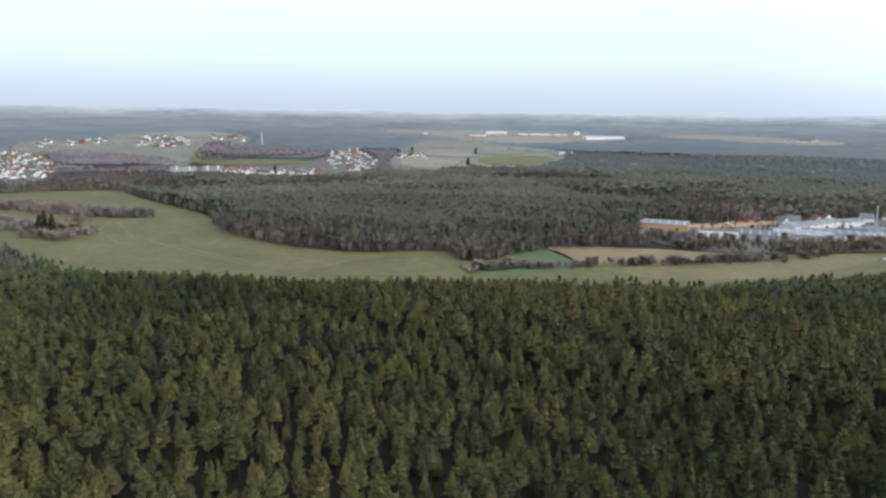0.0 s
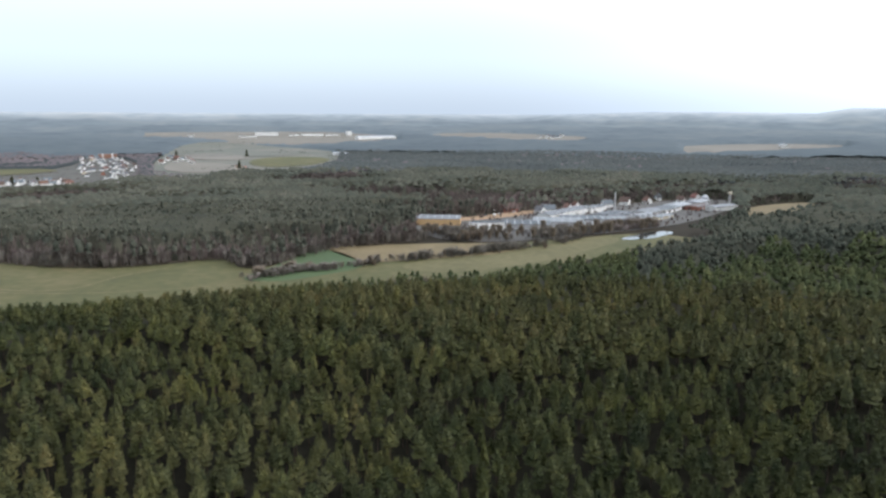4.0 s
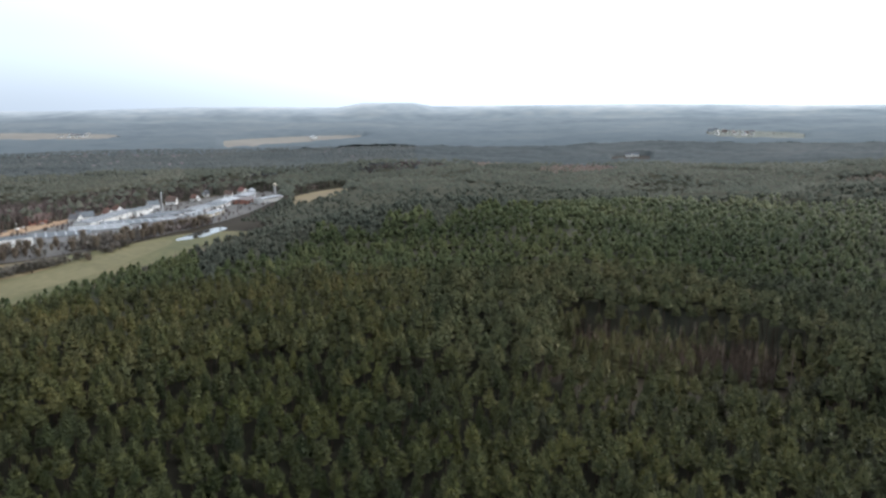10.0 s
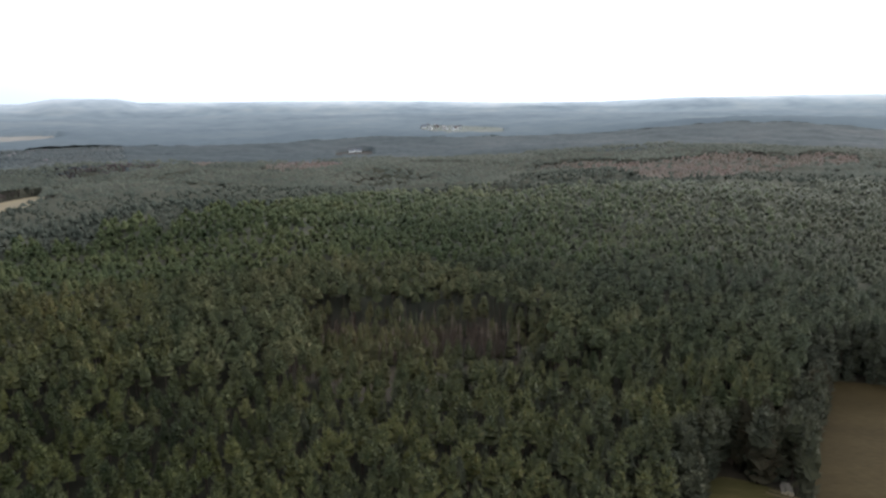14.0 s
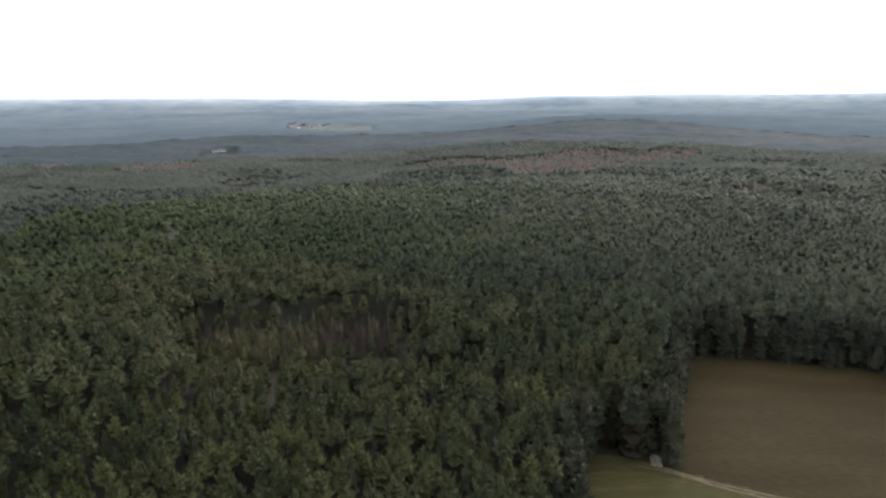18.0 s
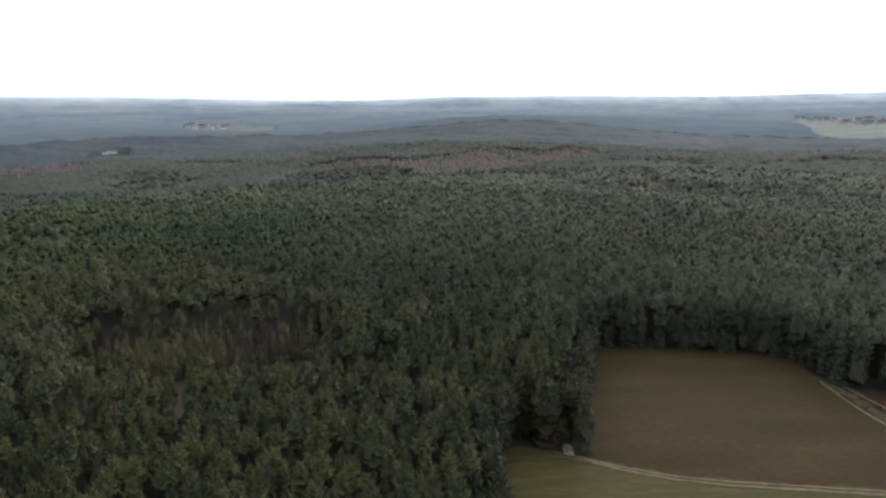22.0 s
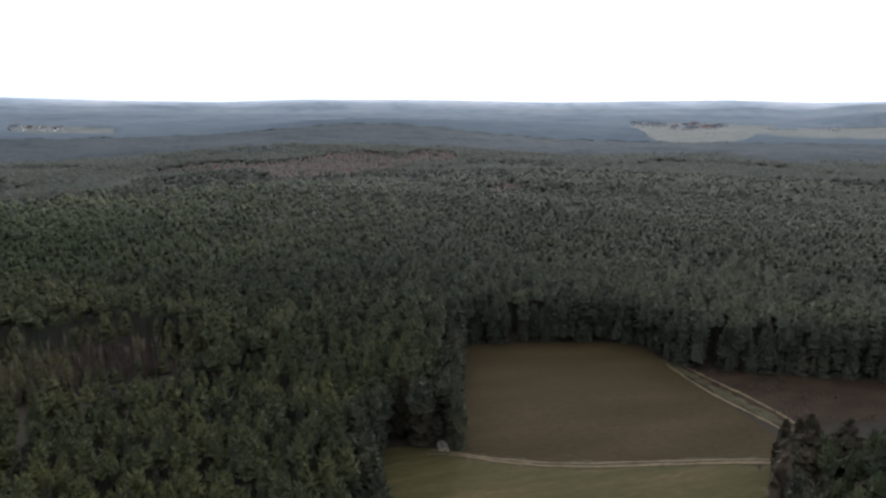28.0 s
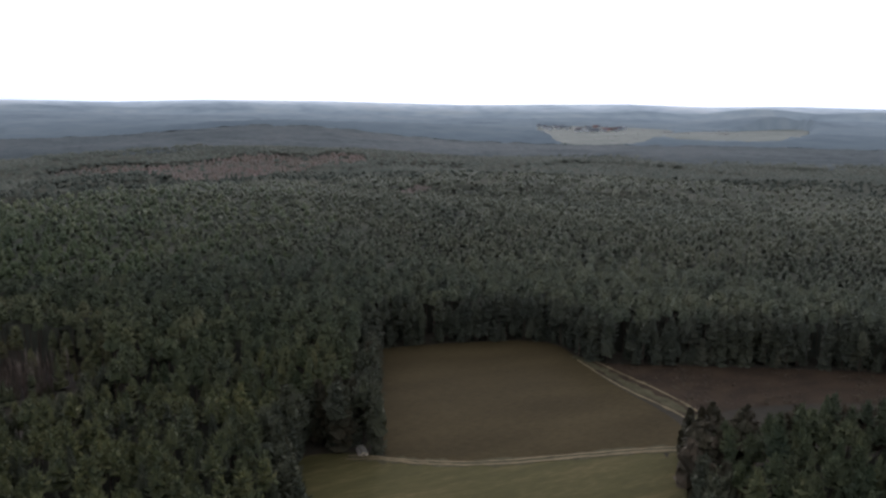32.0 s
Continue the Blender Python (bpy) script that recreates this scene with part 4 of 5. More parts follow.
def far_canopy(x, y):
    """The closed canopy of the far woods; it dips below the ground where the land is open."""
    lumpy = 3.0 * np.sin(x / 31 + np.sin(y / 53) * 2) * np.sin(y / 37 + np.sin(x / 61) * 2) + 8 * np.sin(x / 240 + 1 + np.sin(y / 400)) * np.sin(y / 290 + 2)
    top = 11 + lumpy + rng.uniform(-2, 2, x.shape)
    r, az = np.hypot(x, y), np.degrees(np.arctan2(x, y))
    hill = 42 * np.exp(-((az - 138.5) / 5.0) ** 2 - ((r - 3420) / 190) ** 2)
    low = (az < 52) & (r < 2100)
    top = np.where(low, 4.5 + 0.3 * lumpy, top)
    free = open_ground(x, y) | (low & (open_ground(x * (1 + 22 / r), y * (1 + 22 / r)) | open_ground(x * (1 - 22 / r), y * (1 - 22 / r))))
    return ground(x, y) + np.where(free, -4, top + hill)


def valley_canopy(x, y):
    """Height of the filler sheets below the tree tops: the dark near one and the closed canopy."""
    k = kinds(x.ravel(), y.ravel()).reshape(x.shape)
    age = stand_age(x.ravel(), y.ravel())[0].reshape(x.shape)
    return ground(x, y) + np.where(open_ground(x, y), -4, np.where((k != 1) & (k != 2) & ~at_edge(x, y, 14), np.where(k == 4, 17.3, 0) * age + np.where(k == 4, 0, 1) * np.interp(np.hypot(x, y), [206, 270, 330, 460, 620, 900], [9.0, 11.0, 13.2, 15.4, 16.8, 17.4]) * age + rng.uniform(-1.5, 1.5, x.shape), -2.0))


# added sheet, painted dark for the shade between the near crowns
tagged(polar_sheet("gap_shade", np.arange(98, 275, 4.5), np.arange(-42, 152, 0.75), valley_canopy, M_UNDER), "dark sheet in place of shade in the gaps between crowns", "woods", kind="stuff")
tagged(polar_sheet("valley_canopy", np.concatenate([np.arange(270, 640, 5), np.arange(640, 1300, 9)]), np.arange(-42, 152, 0.5), valley_canopy, M_CANOPY), "closed dark green lower canopy of the woods", "woods", kind="stuff")
tagged(polar_sheet("far_woods", np.arange(1250, 2110, 16), np.arange(-42, 152, 0.25), far_canopy, M_FARWOODS), "woods that reach far away, their colour blued for haze", "woods", kind="stuff")
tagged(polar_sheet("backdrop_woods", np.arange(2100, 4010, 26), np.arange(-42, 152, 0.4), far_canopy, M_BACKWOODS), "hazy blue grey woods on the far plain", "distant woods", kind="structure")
xb, yb = places(0, 40, 4.6, -180, 180)
stand("pine_forest", xb, yb, PINES, 0.82, 1.14, M_PINE, "dense green pine forest with ragged domed crowns", stem=0.2)
xb, yb = places(40, 104, 5.4, -180, 180)
stand("pine_forest", xb, yb, PINES_FAR, 0.84, 1.12, M_PINE, "dense green pine forest with domed crowns", stem=0.2)
for a0, a1 in ((-180, -42), (152, 180)):
    xb, yb = places(104, 420, 8.0, a0, a1)
    stand("pine_forest", xb, yb, lumps, 0.95, 1.3, M_PINE, "dense green pine forest with domed crowns", smooth=True, stem=0.2)


def trunk_mesh(height, r0, r1, sides=6, mat=M_BARK):
    a = np.linspace(0, 2 * np.pi, sides, endpoint=False)
    ring = np.stack([np.cos(a), np.sin(a)], -1)
    v = np.vstack([np.column_stack([ring * r0, np.full(sides, -0.4)]), np.column_stack([ring * r1, np.full(sides, height)])])
    i = np.arange(sides)
    return mesh_of("trunk", v, np.stack([i, (i + 1) % sides, (i + 1) % sides + sides, i + sides], -1), [mat], True)


trunk_data = trunk_mesh(16, 0.2, 0.07)
models = []
for k, (pv, pf) in enumerate(PINES):
    tree = tagged(new("spruce_tree" if k > 10 else "pine_tree"), "slender green spruce with a pointed crown" if k > 10 else "green pine with a domed crown in dense forest", "tree", "trees of the pine forest")
    for part_name, data in (("trunk", trunk_data), ("crown", mesh_of("crown", pv, pf, [M_SPRUCE if k > 10 else M_PINE], False, np.clip(0.5 + 0.2 * rng.randn(len(pv)), 0, 1)))):
        new(part_name, data).parent = tree
    models.append(tree)
for n, i in enumerate(single):
    m = Matrix.Translation((x[i], y[i], float(ground(x[i], y[i])))) @ Matrix.Rotation(rng.uniform(0, 6.28), 4, "Z")
    k = rng.randint(len(models))
    if n < len(models):
        models[n].matrix_basis = m
    else:
        t = copy_thing(models[k], m)
        s = rng.uniform(0.86, 1.12)
        t.scale = (s, s, s)


# ---- things: helpers ----
def part(name, bm, material, parent, label=""):
    """Links a bmesh as one mesh object under a thing or a part."""
    me = bpy.data.meshes.new(name)
    bmesh.ops.recalc_face_normals(bm, faces=bm.faces[:])
    bm.to_mesh(me)
    bm.free()
    me.materials.append(material)
    ob = new(name, me)
    ob.parent = parent
    if label:
        ob["label"] = label
    return ob


def box(w, d, h, x=0, y=0, z=0, bm=None, bevel=0.0):
    bm = bm or bmesh.new()
    made = bmesh.ops.create_cube(bm, size=1, matrix=Matrix.Translation((x, y, z + h / 2)) @ Matrix.Diagonal((w, d, h, 1)))
    if bevel:
        bmesh.ops.bevel(bm, geom=list({e for v in made["verts"] for e in v.link_edges}), offset=bevel, segments=1, affect="EDGES")
    return bm


def drum(r0, r1, h, x=0, y=0, z=0, sides=14, bm=None):
    bm = bm or bmesh.new()
    bmesh.ops.create_cone(bm, cap_ends=True, segments=sides, radius1=r0, radius2=r1, depth=h, matrix=Matrix.Translation((x, y, z + h / 2)))
    return bm


def gabled(w, d, h, rise, bm=None):
    """Walls of a house with gables at both ends of its length d."""
    bm = bm or bmesh.new()
    prof = [(-w / 2, 0), (w / 2, 0), (w / 2, h), (0, h + rise), (-w / 2, h)]
    a = [bm.verts.new((px, -d / 2, pz)) for px, pz in prof]
    b = [bm.verts.new((px, d / 2, pz)) for px, pz in prof]
    bm.faces.new(a)
    bm.faces.new(b[::-1])
    for k in range(5):
        bm.faces.new((a[k], b[k], b[(k + 1) % 5], a[(k + 1) % 5]))
    return bm


def pitched(w, d, h, rise, over=0.6, thick=0.3):
    """Two roof slabs that meet at the ridge."""
    bm = bmesh.new()
    slope = rise / (w / 2)
    for s in (-1, 1):
        e = w / 2 + over
        pts = [(0, h + rise), (s * e, h + rise - slope * e), (s * e, h + rise - slope * e + thick), (0, h + rise + thick)]
        a = [bm.verts.new((px, -d / 2 - over, pz + 0.02)) for px, pz in pts]
        b = [bm.verts.new((px, d / 2 + over, pz + 0.02)) for px, pz in pts]
        bm.faces.new(a)
        bm.faces.new(b[::-1])
        for k in range(4):
            bm.faces.new((a[k], b[k], b[(k + 1) % 4], a[(k + 1) % 4]))
    return bm


def place(ob, x, y, turn=0, scale=1.0, sink=0.0):
    ob.matrix_basis = Matrix.Translation((x, y, float(ground(x, y)) - sink)) @ Matrix.Rotation(radians(turn), 4, "Z") @ Matrix.Scale(scale, 4)
    return ob


def coat(name, c, rough=0.7, metal=0.0, vary=0.15, scale=0.3):
    return material(name, [tuple(v * 0.82 for v in c), c], scale, rough, fine=8, metal=metal, vary=vary, spec=0.3 if rough < 0.9 else 0.08)


M_WHITE = coat("white_render", (0.64, 0.63, 0.60))
M_CREAM = coat("cream_render", (0.52, 0.45, 0.35))
M_GREYWALL = coat("grey_render", (0.34, 0.335, 0.33))
M_REDROOF = coat("red_roof_tiles", (0.15, 0.075, 0.058))
M_BROWNROOF = coat("brown_roof_tiles", (0.095, 0.062, 0.050))
M_DARKROOF = coat("dark_roof_tiles", (0.11, 0.108, 0.112))
M_PANE = material("window_glass", [(0.02, 0.025, 0.03), (0.04, 0.045, 0.05)], 1.0, 0.15, spec=0.6)
M_DOOR = coat("door_wood", (0.16, 0.09, 0.05))
M_TIN = coat("pale_sheet_roof", (0.220, 0.232, 0.240), 0.95)
M_TINGREY = coat("grey_blue_sheet_roof", (0.130, 0.143, 0.152), 0.95)
M_TINWHITE = coat("white_sheet_roof", (0.36, 0.375, 0.385), 0.95)
M_TIMBER = coat("yellow_timber_boards", (0.42, 0.27, 0.13))
M_BRICK = coat("red_brown_brick", (0.27, 0.12, 0.085))
M_STEEL = coat("galvanised_steel", (0.55, 0.57, 0.58), 0.4, 0.6)

window_bm = box(1.3, 0.12, 1.4)
WINDOW = bpy.data.meshes.new("window")
window_bm.to_mesh(WINDOW)
window_bm.free()
WINDOW.materials.append(M_PANE)


def set_windows(parent, spots):
    for wx, wy, wz, turn, s in spots:
        w = new("window", WINDOW)
        w.parent = parent
        w.matrix_basis = Matrix.Translation((wx, wy, wz)) @ Matrix.Rotation(radians(turn), 4, "Z") @ Matrix.Scale(s, 4)


def house(name, w, d, h, rise, wall, roof, label, category="house"):
    ob = tagged(new(name), label, category, "houses of the villages")
    part("wall", gabled(w, d, h, rise), wall, ob)
    part("roof", pitched(w, d, h, rise), roof, ob)
    part("chimney", box(0.7, 0.7, 2.0, w * 0.12, d * 0.2, h + rise - 0.9), M_BRICK, ob)
    part("door", box(0.12, 1.1, 2.1, w / 2 + 0.03, 0, 0), M_DOOR, ob)
    spots = [(s * d_x, s2 * (d / 2 + 0.02), z, 0, 1) for s in (-1, 1) for d_x in (w * 0.22,) for s2 in (-1, 1) for z in (h - 1.6,)]
    spots += [(w / 2 + 0.02, yy, 1.0, 90, 1) for yy in (-d * 0.3, d * 0.3)]
    set_windows(ob, spots)
    return ob


HOUSES = [house("house", 9, 12, 4.6, 4.6, M_WHITE, M_REDROOF, "white rendered house with a red tiled roof"),
          house("house", 9, 11, 5.2, 4.2, M_WHITE, M_DARKROOF, "white rendered house with a dark tiled roof"),
          house("house", 8.5, 11, 4.4, 5.0, M_WHITE, M_BROWNROOF, "white rendered house with a brown tiled roof"),
          house("house", 10, 14, 5.6, 4.0, M_CREAM, M_REDROOF, "cream rendered house with a red tiled roof"),
          house("house", 9, 13, 5.0, 4.4, M_WHITE, M_TINGREY, "white rendered house with a grey roof"),
          house("barn", 11, 18, 4.5, 4.8, M_BRICK, M_BROWNROOF, "brown barn with a brown tiled roof", "barn")]
used = set()


def settle(poly, count, gap, weights, seed, scale=1.0):
    """Houses in rough rows within an outline."""
    r = np.random.RandomState(seed)
    xs, ys = [p[0] for p in poly], [p[1] for p in poly]
    got, turn = [], r.uniform(0, 90)
    for _ in range(count * 60):
        px, py = r.uniform(min(xs), max(xs)), r.uniform(min(ys), max(ys))
        if len(got) >= count:
            break
        if inside(poly, px, py) and all(math.hypot(px - a, py - b) > gap for a, b in got):
            got.append((px, py))
            k = r.choice(len(HOUSES), p=weights)
            a = turn + r.choice([0, 90]) + r.uniform(-14, 14)
            ob = HOUSES[k] if k not in used else copy_thing(HOUSES[k], Matrix())
            used.add(k)
            place(ob, px, py, a, r.uniform(0.7, 0.95) * scale, 0.3)
    return got


MIX = [0.10, 0.34, 0.18, 0.04, 0.30, 0.04]
settle([(-425, 1345), (-455, 1430), (-260, 1430), (-235, 1365)], 46, 13, [0.2, 0.33, 0.25, 0.08, 0.14, 0.0], 11, 1.15)
settle([(-245, 1500), (-345, 2150), (-260, 2150), (-150, 1680), (-145, 1520), (-200, 1400)], 77, 15, MIX, 12, 1.0)
settle([(-125, 1830), (-110, 2050), (-15, 1880), (-30, 1770)], 11, 26, [0.3, 0.3, 0.2, 0, 0.2, 0], 13, 1.2)
settle([(-740, 1120), (-1180, 1830), (-1080, 1800), (-910, 1640), (-670, 1210)], 92, 16, MIX, 14, 1.05)
settle([(-1130, 1980), (-1290, 2250), (-1150, 2400), (-990, 2110)], 16, 34, MIX, 15, 1.4)
settle([(-890, 2060), (-1100, 2600), (-900, 2500), (-770, 2200), (-790, 2040)], 48, 28, MIX, 16, 1.25)
settle([(-790, 2390), (-880, 2700), (-700, 2540), (-650, 2370)], 8, 50, MIX, 17, 1.4)
settle([(40, 1610), (85, 1620), (65, 1680)], 3, 18, [0.3, 0, 0.3, 0.3, 0, 0.1], 18)
settle([(-640, 1290), (-560, 1260), (-540, 1300), (-610, 1340)], 5, 20, [0.5, 0, 0.2, 0.3, 0, 0], 19, 1.2)
settle([(1300, 2700), (1440, 2900), (1540, 2900), (1420, 2660)], 12, 30, [0.1, 0.5, 0.1, 0, 0.3, 0], 20, 1.5)
settle([(2670, 730), (2850, 760), (2710, 580), (2560, 550)], 16, 30, [0.2, 0.4, 0.2, 0, 0.2, 0], 21, 1.6)
settle([(1670, 650), (1700, 640), (1690, 610), (1660, 620)], 3, 16, [0, 0.6, 0, 0, 0.4, 0], 22, 1.1)
settle([(2330, -1560), (2560, -1680), (2600, -1860), (2400, -1900), (2280, -1740)], 34, 26, MIX, 23, 1.7)
settle([(2500, -1560), (2740, -1650), (2700, -1760), (2520, -1680)], 12, 26, [0, 0.5, 0, 0, 0.5, 0], 24, 1.7)


# ---- larger buildings ----
def hall(name, x, y, length, width, h, turn, wall, roof, label, rise=1.6, gates=2, lights=6, category="industrial hall"):
    ob = tagged(new(name), label, category)
    part("wall", gabled(width, length, h, rise), wall, ob)
    part("roof", pitched(width, length, h, rise, 0.5, 0.35), roof, ob)
    for k in range(gates):
        part("gate", box(0.2, 4.2, 4.2, width / 2 + 0.06, length * ((k + 0.5) / gates - 0.5), 0), M_STEEL, ob, "grey steel roller gate")
    slope = math.atan2(rise, width / 2)
    for k in range(lights):
        for s in (-1, 1):
            strip = part("rooflight", box(width * 0.36, 1.3, 0.14), M_TINWHITE, ob, "pale rooflight strip")
            strip.matrix_basis = Matrix.Translation((s * width / 4, length * ((k + 0.5) / lights - 0.5), h + rise / 2 + 0.42)) @ Matrix.Rotation(s * slope, 4, "Y")
    set_windows(ob, [(width / 2 + 0.03, length * (j / 8 - 0.5), h - 2.2, 90, 1.2) for j in range(1, 8)])
    return place(ob, x, y, turn, 1, 0.4)


hall("timber_hall", 244, 758, 50, 34, 8, 68, M_TIMBER, M_TIN, "timber clad hall with a pale blue white roof")
hall("office_building", 280, 700, 36, 13, 9, 80, M_WHITE, M_TINGREY, "pale two storey works building behind trees", 1.0, 0, 0)
for k, (hx, hy, hl, hw, hh, tr, wl_, rf, lb) in enumerate([
        (330, 706, 52, 34, 7, 66, M_GREYWALL, M_TINGREY, "wide grey works hall with a grey blue roof"),
        (372, 712, 56, 36, 7.5, 66, M_GREYWALL, M_TIN, "wide works hall with a pale blue roof"),
        (412, 726, 54, 34, 7, 66, M_GREYWALL, M_TINGREY, "wide grey works hall with a grey blue roof"),
        (350, 676, 22, 10, 5.5, 75, M_WHITE, M_TINWHITE, "small white store before the halls"),
        (398, 684, 26, 12, 5.5, 70, M_WHITE, M_TIN, "small white store before the halls"),
        (420, 782, 104, 20, 9, -58, M_WHITE, M_TIN, "long white hall with a white sheet roof"),
        (474, 806, 34, 15, 10, -65, M_WHITE, M_TINGREY, "square white works building with a flat grey roof"),
        (448, 712, 44, 26, 7, 72, M_GREYWALL, M_TIN, "works hall with a light blue roof"),
        (470, 752, 50, 34, 6, -60, M_GREYWALL, M_TINGREY, "low grey works hall"),
        (528, 764, 46, 24, 7, -60, M_GREYWALL, M_TIN, "works hall with a pale roof"),
        (566, 782, 46, 24, 7, -60, M_WHITE, M_TINGREY, "white works hall with a grey roof"),
        (604, 806, 44, 22, 7, -60, M_WHITE, M_TINWHITE, "white works hall with a white roof"),
        (622, 788, 40, 22, 6, -60, M_BRICK, M_BROWNROOF, "brick works hall with a brown roof"),
        (640, 762, 44, 16, 8, -80, M_WHITE, M_TINWHITE, "bright white hall at the end of the works"),
        (654, 830, 40, 22, 7, -60, M_GREYWALL, M_TINWHITE, "pale works hall with a white roof"),
        (520, 724, 40, 12, 5, -62, M_CREAM, M_TIN, "low cream store beside the tanks")]):
    hall("works_hall", hx, hy, hl, hw, hh * 0.8, tr, wl_, rf, lb, 1.1)
for hx, hy, k, s in ((396, 806, 1, 1.1), (412, 814, 4, 1.15), (366, 836, 5, 1.2), (382, 850, 3, 1.0), (446, 826, 0, 1.1), (520, 850, 4, 1.1), (560, 868, 2, 1.2), (600, 872, 0, 1.0), (392, 874, 5, 0.9), (376, 864, 3, 1.0), (422, 846, 1, 0.9), (472, 852, 0, 1.0), (634, 900, 4, 1.1), (690, 880, 0, 1.1), (655, 868, 2, 1.0)):
    place(copy_thing(HOUSES[k], Matrix()), hx, hy, 20 * k, s, 0.3)


def van(x, y, turn, coat_, label):
    ob = tagged(new("van"), label, "van", "vehicles of the works")
    bm = bmesh.new()
    side = [(-2.6, 0.35), (2.6, 0.35), (2.6, 1.1), (1.9, 1.25), (1.3, 2.1), (-2.6, 2.1)]
    a, b = [bm.verts.new((px, -1, pz)) for px, pz in side], [bm.verts.new((px, 1, pz)) for px, pz in side]
    bm.faces.new(a)
    bm.faces.new(b[::-1])
    for k in range(6):
        bm.faces.new((a[k], b[k], b[(k + 1) % 6], a[(k + 1) % 6]))
    part("body", bm, coat_, ob)
    pane = part("windscreen", box(0.06, 1.7, 0.8, 0, 0, -0.4), M_PANE, ob, "dark windscreen")
    pane.matrix_basis = Matrix.Translation((1.64, 0, 1.7)) @ Matrix.Rotation(-0.62, 4, "Y")
    for wx in (-1.7, 1.7):
        for wy in (-0.95, 0.95):
            wheel = part("wheel", drum(0.36, 0.36, 0.26, 0, 0, -0.13), M_DARKROOF, ob, "black rubber wheel")
            wheel.matrix_basis = Matrix.Translation((wx, wy, 0.36)) @ Matrix.Rotation(radians(90), 4, "X")
    return place(ob, x, y, turn, 1, -0.3)


for vx, vy, vt, vc, vl in ((343, 815, 20, M_WHITE, "white van parked in the works yard"), (349, 846, 70, M_WHITE, "white van parked before a brown house"), (368, 826, 25, M_STEEL, "silver van parked in the works yard"), (405, 832, 60, M_WHITE, "white van parked in the works yard"), (318, 800, 30, M_DARKROOF, "dark van parked in the works yard"), (333, 806, 30, M_WHITE, "white van parked in the works yard")):
    van(vx, vy, vt, vc, vl)


def tank(x, y, r, h, label, dome=1.2):
    ob = tagged(new("storage_tank"), label, "tank", "tanks of the works")
    part("shell", drum(r, r, h), M_TINWHITE, ob)
    part("cap", drum(r, r * 0.15, dome, 0, 0, h), M_TINWHITE, ob, "low conical cap")
    part("hoop", drum(r + 0.12, r + 0.12, 0.3, 0, 0, h * 0.5), M_STEEL, ob, "steel hoop")
    return place(ob, x, y, 0, 1, 0.3)


for tx, ty in ((474, 706), (485, 711), (496, 716)):
    tank(tx, ty, 4.4, 9, "white round storage tank beside the halls")
tank(680, 846, 5.5, 9, "white round tank with a domed cap", 3)

chimney = tagged(new("works_chimney"), "tall slender grey steel chimney of the works", "chimney")
part("stack", drum(1.0, 0.7, 27, sides=16), M_GREYWALL, chimney)
part("rim", drum(0.85, 0.85, 0.8, 0, 0, 27, 16), M_STEEL, chimney, "steel rim")
place(chimney, 490, 782, 0, 1, 0.3)
tower = tagged(new("water_tower"), "slim grey tower with a round cream tank on top", "water tower")
part("shaft", drum(1.8, 1.5, 17), M_GREYWALL, tower)
ball = bmesh.new()
bmesh.ops.create_icosphere(ball, subdivisions=2, radius=2.9, matrix=Matrix.Translation((0, 0, 18.6)) @ Matrix.Diagonal((1, 1, 0.85, 1)))
part("tank", ball, M_CREAM, tower, "round cream tank")
place(tower, 676, 790, 0, 1, 0.3)
mast = tagged(new("radio_mast"), "thin white mast above far woods", "mast")
part("pole", drum(1.4, 0.6, 46, sides=8), M_WHITE, mast)
part("tip", drum(0.3, 0.1, 6, 0, 0, 46, 6), M_STEEL, mast)
place(mast, -550, 2160, 0, 1, 0.3)


def block(name, x, y, w, d, h, turn, wall, label, floors=4, bays=8, category="apartment building"):
    ob = tagged(new(name), label, category)
    part("wall", box(w, d, h), wall, ob)
    part("roof", box(w + 0.8, d + 0.8, 0.5, 0, 0, h), M_DARKROOF, ob, "flat grey roof with a slight overhang")
    for f in range(floors):
        for s in (-1, 1):
            set_windows(ob, [(w * ((b + 0.5) / bays - 0.5), s * (d / 2 + 0.03), 1.2 + f * h / floors, 0, 1.25) for b in range(bays)])
    for b in (-0.25, 0.25):
        part("stairwell", box(3.2, 1.2, h + 1.5, b * w, -d / 2 - 0.5, 0), M_WHITE, ob, "white projecting stairwell")
    return place(ob, x, y, turn, 1, 0.4)


block("apartment_building", -512, 1392, 46, 12, 10.5, 18, M_GREYWALL, "long grey apartment block with white stairwells")
block("apartment_building", -462, 1418, 40, 12, 10.5, 18, M_GREYWALL, "long grey apartment block with white stairwells")
block("school_building", -262, 2080, 46, 26, 12, 8, M_BRICK, "red brick public building amid village houses", 3, 6, "public building")
for fx, fy, fw, fd, fh, lb in ((235, 3130, 95, 30, 24, "large white block on the far plain"), (350, 3110, 40, 20, 12, "white building on the far plain"), (430, 3130, 90, 24, 14, "long white building on the far plain"),
                               (150, 3020, 70, 24, 10, "white building on the far plain"), (-70, 3080, 24, 16, 12, "white building on the far plain"), (600, 3180, 22, 22, 32, "slim white tower on the far plain"), (520, 3140, 60, 20, 10, "grey building on the far plain")):
    block("airfield_building", fx, fy, fw, fd, fh * 0.6, 3, M_WHITE, lb, 2, 5, "building")
hall("greenhouse_hall", 660, 2900, 165, 40, 9, -80, M_WHITE, M_TINWHITE, "very long white hall on the far plain", 5, 3, 0)
hall("farm_hall", 1860, 1930, 60, 24, 9, -40, M_WHITE, M_TINWHITE, "white barn in a far field", 4, 1, 0, "barn")
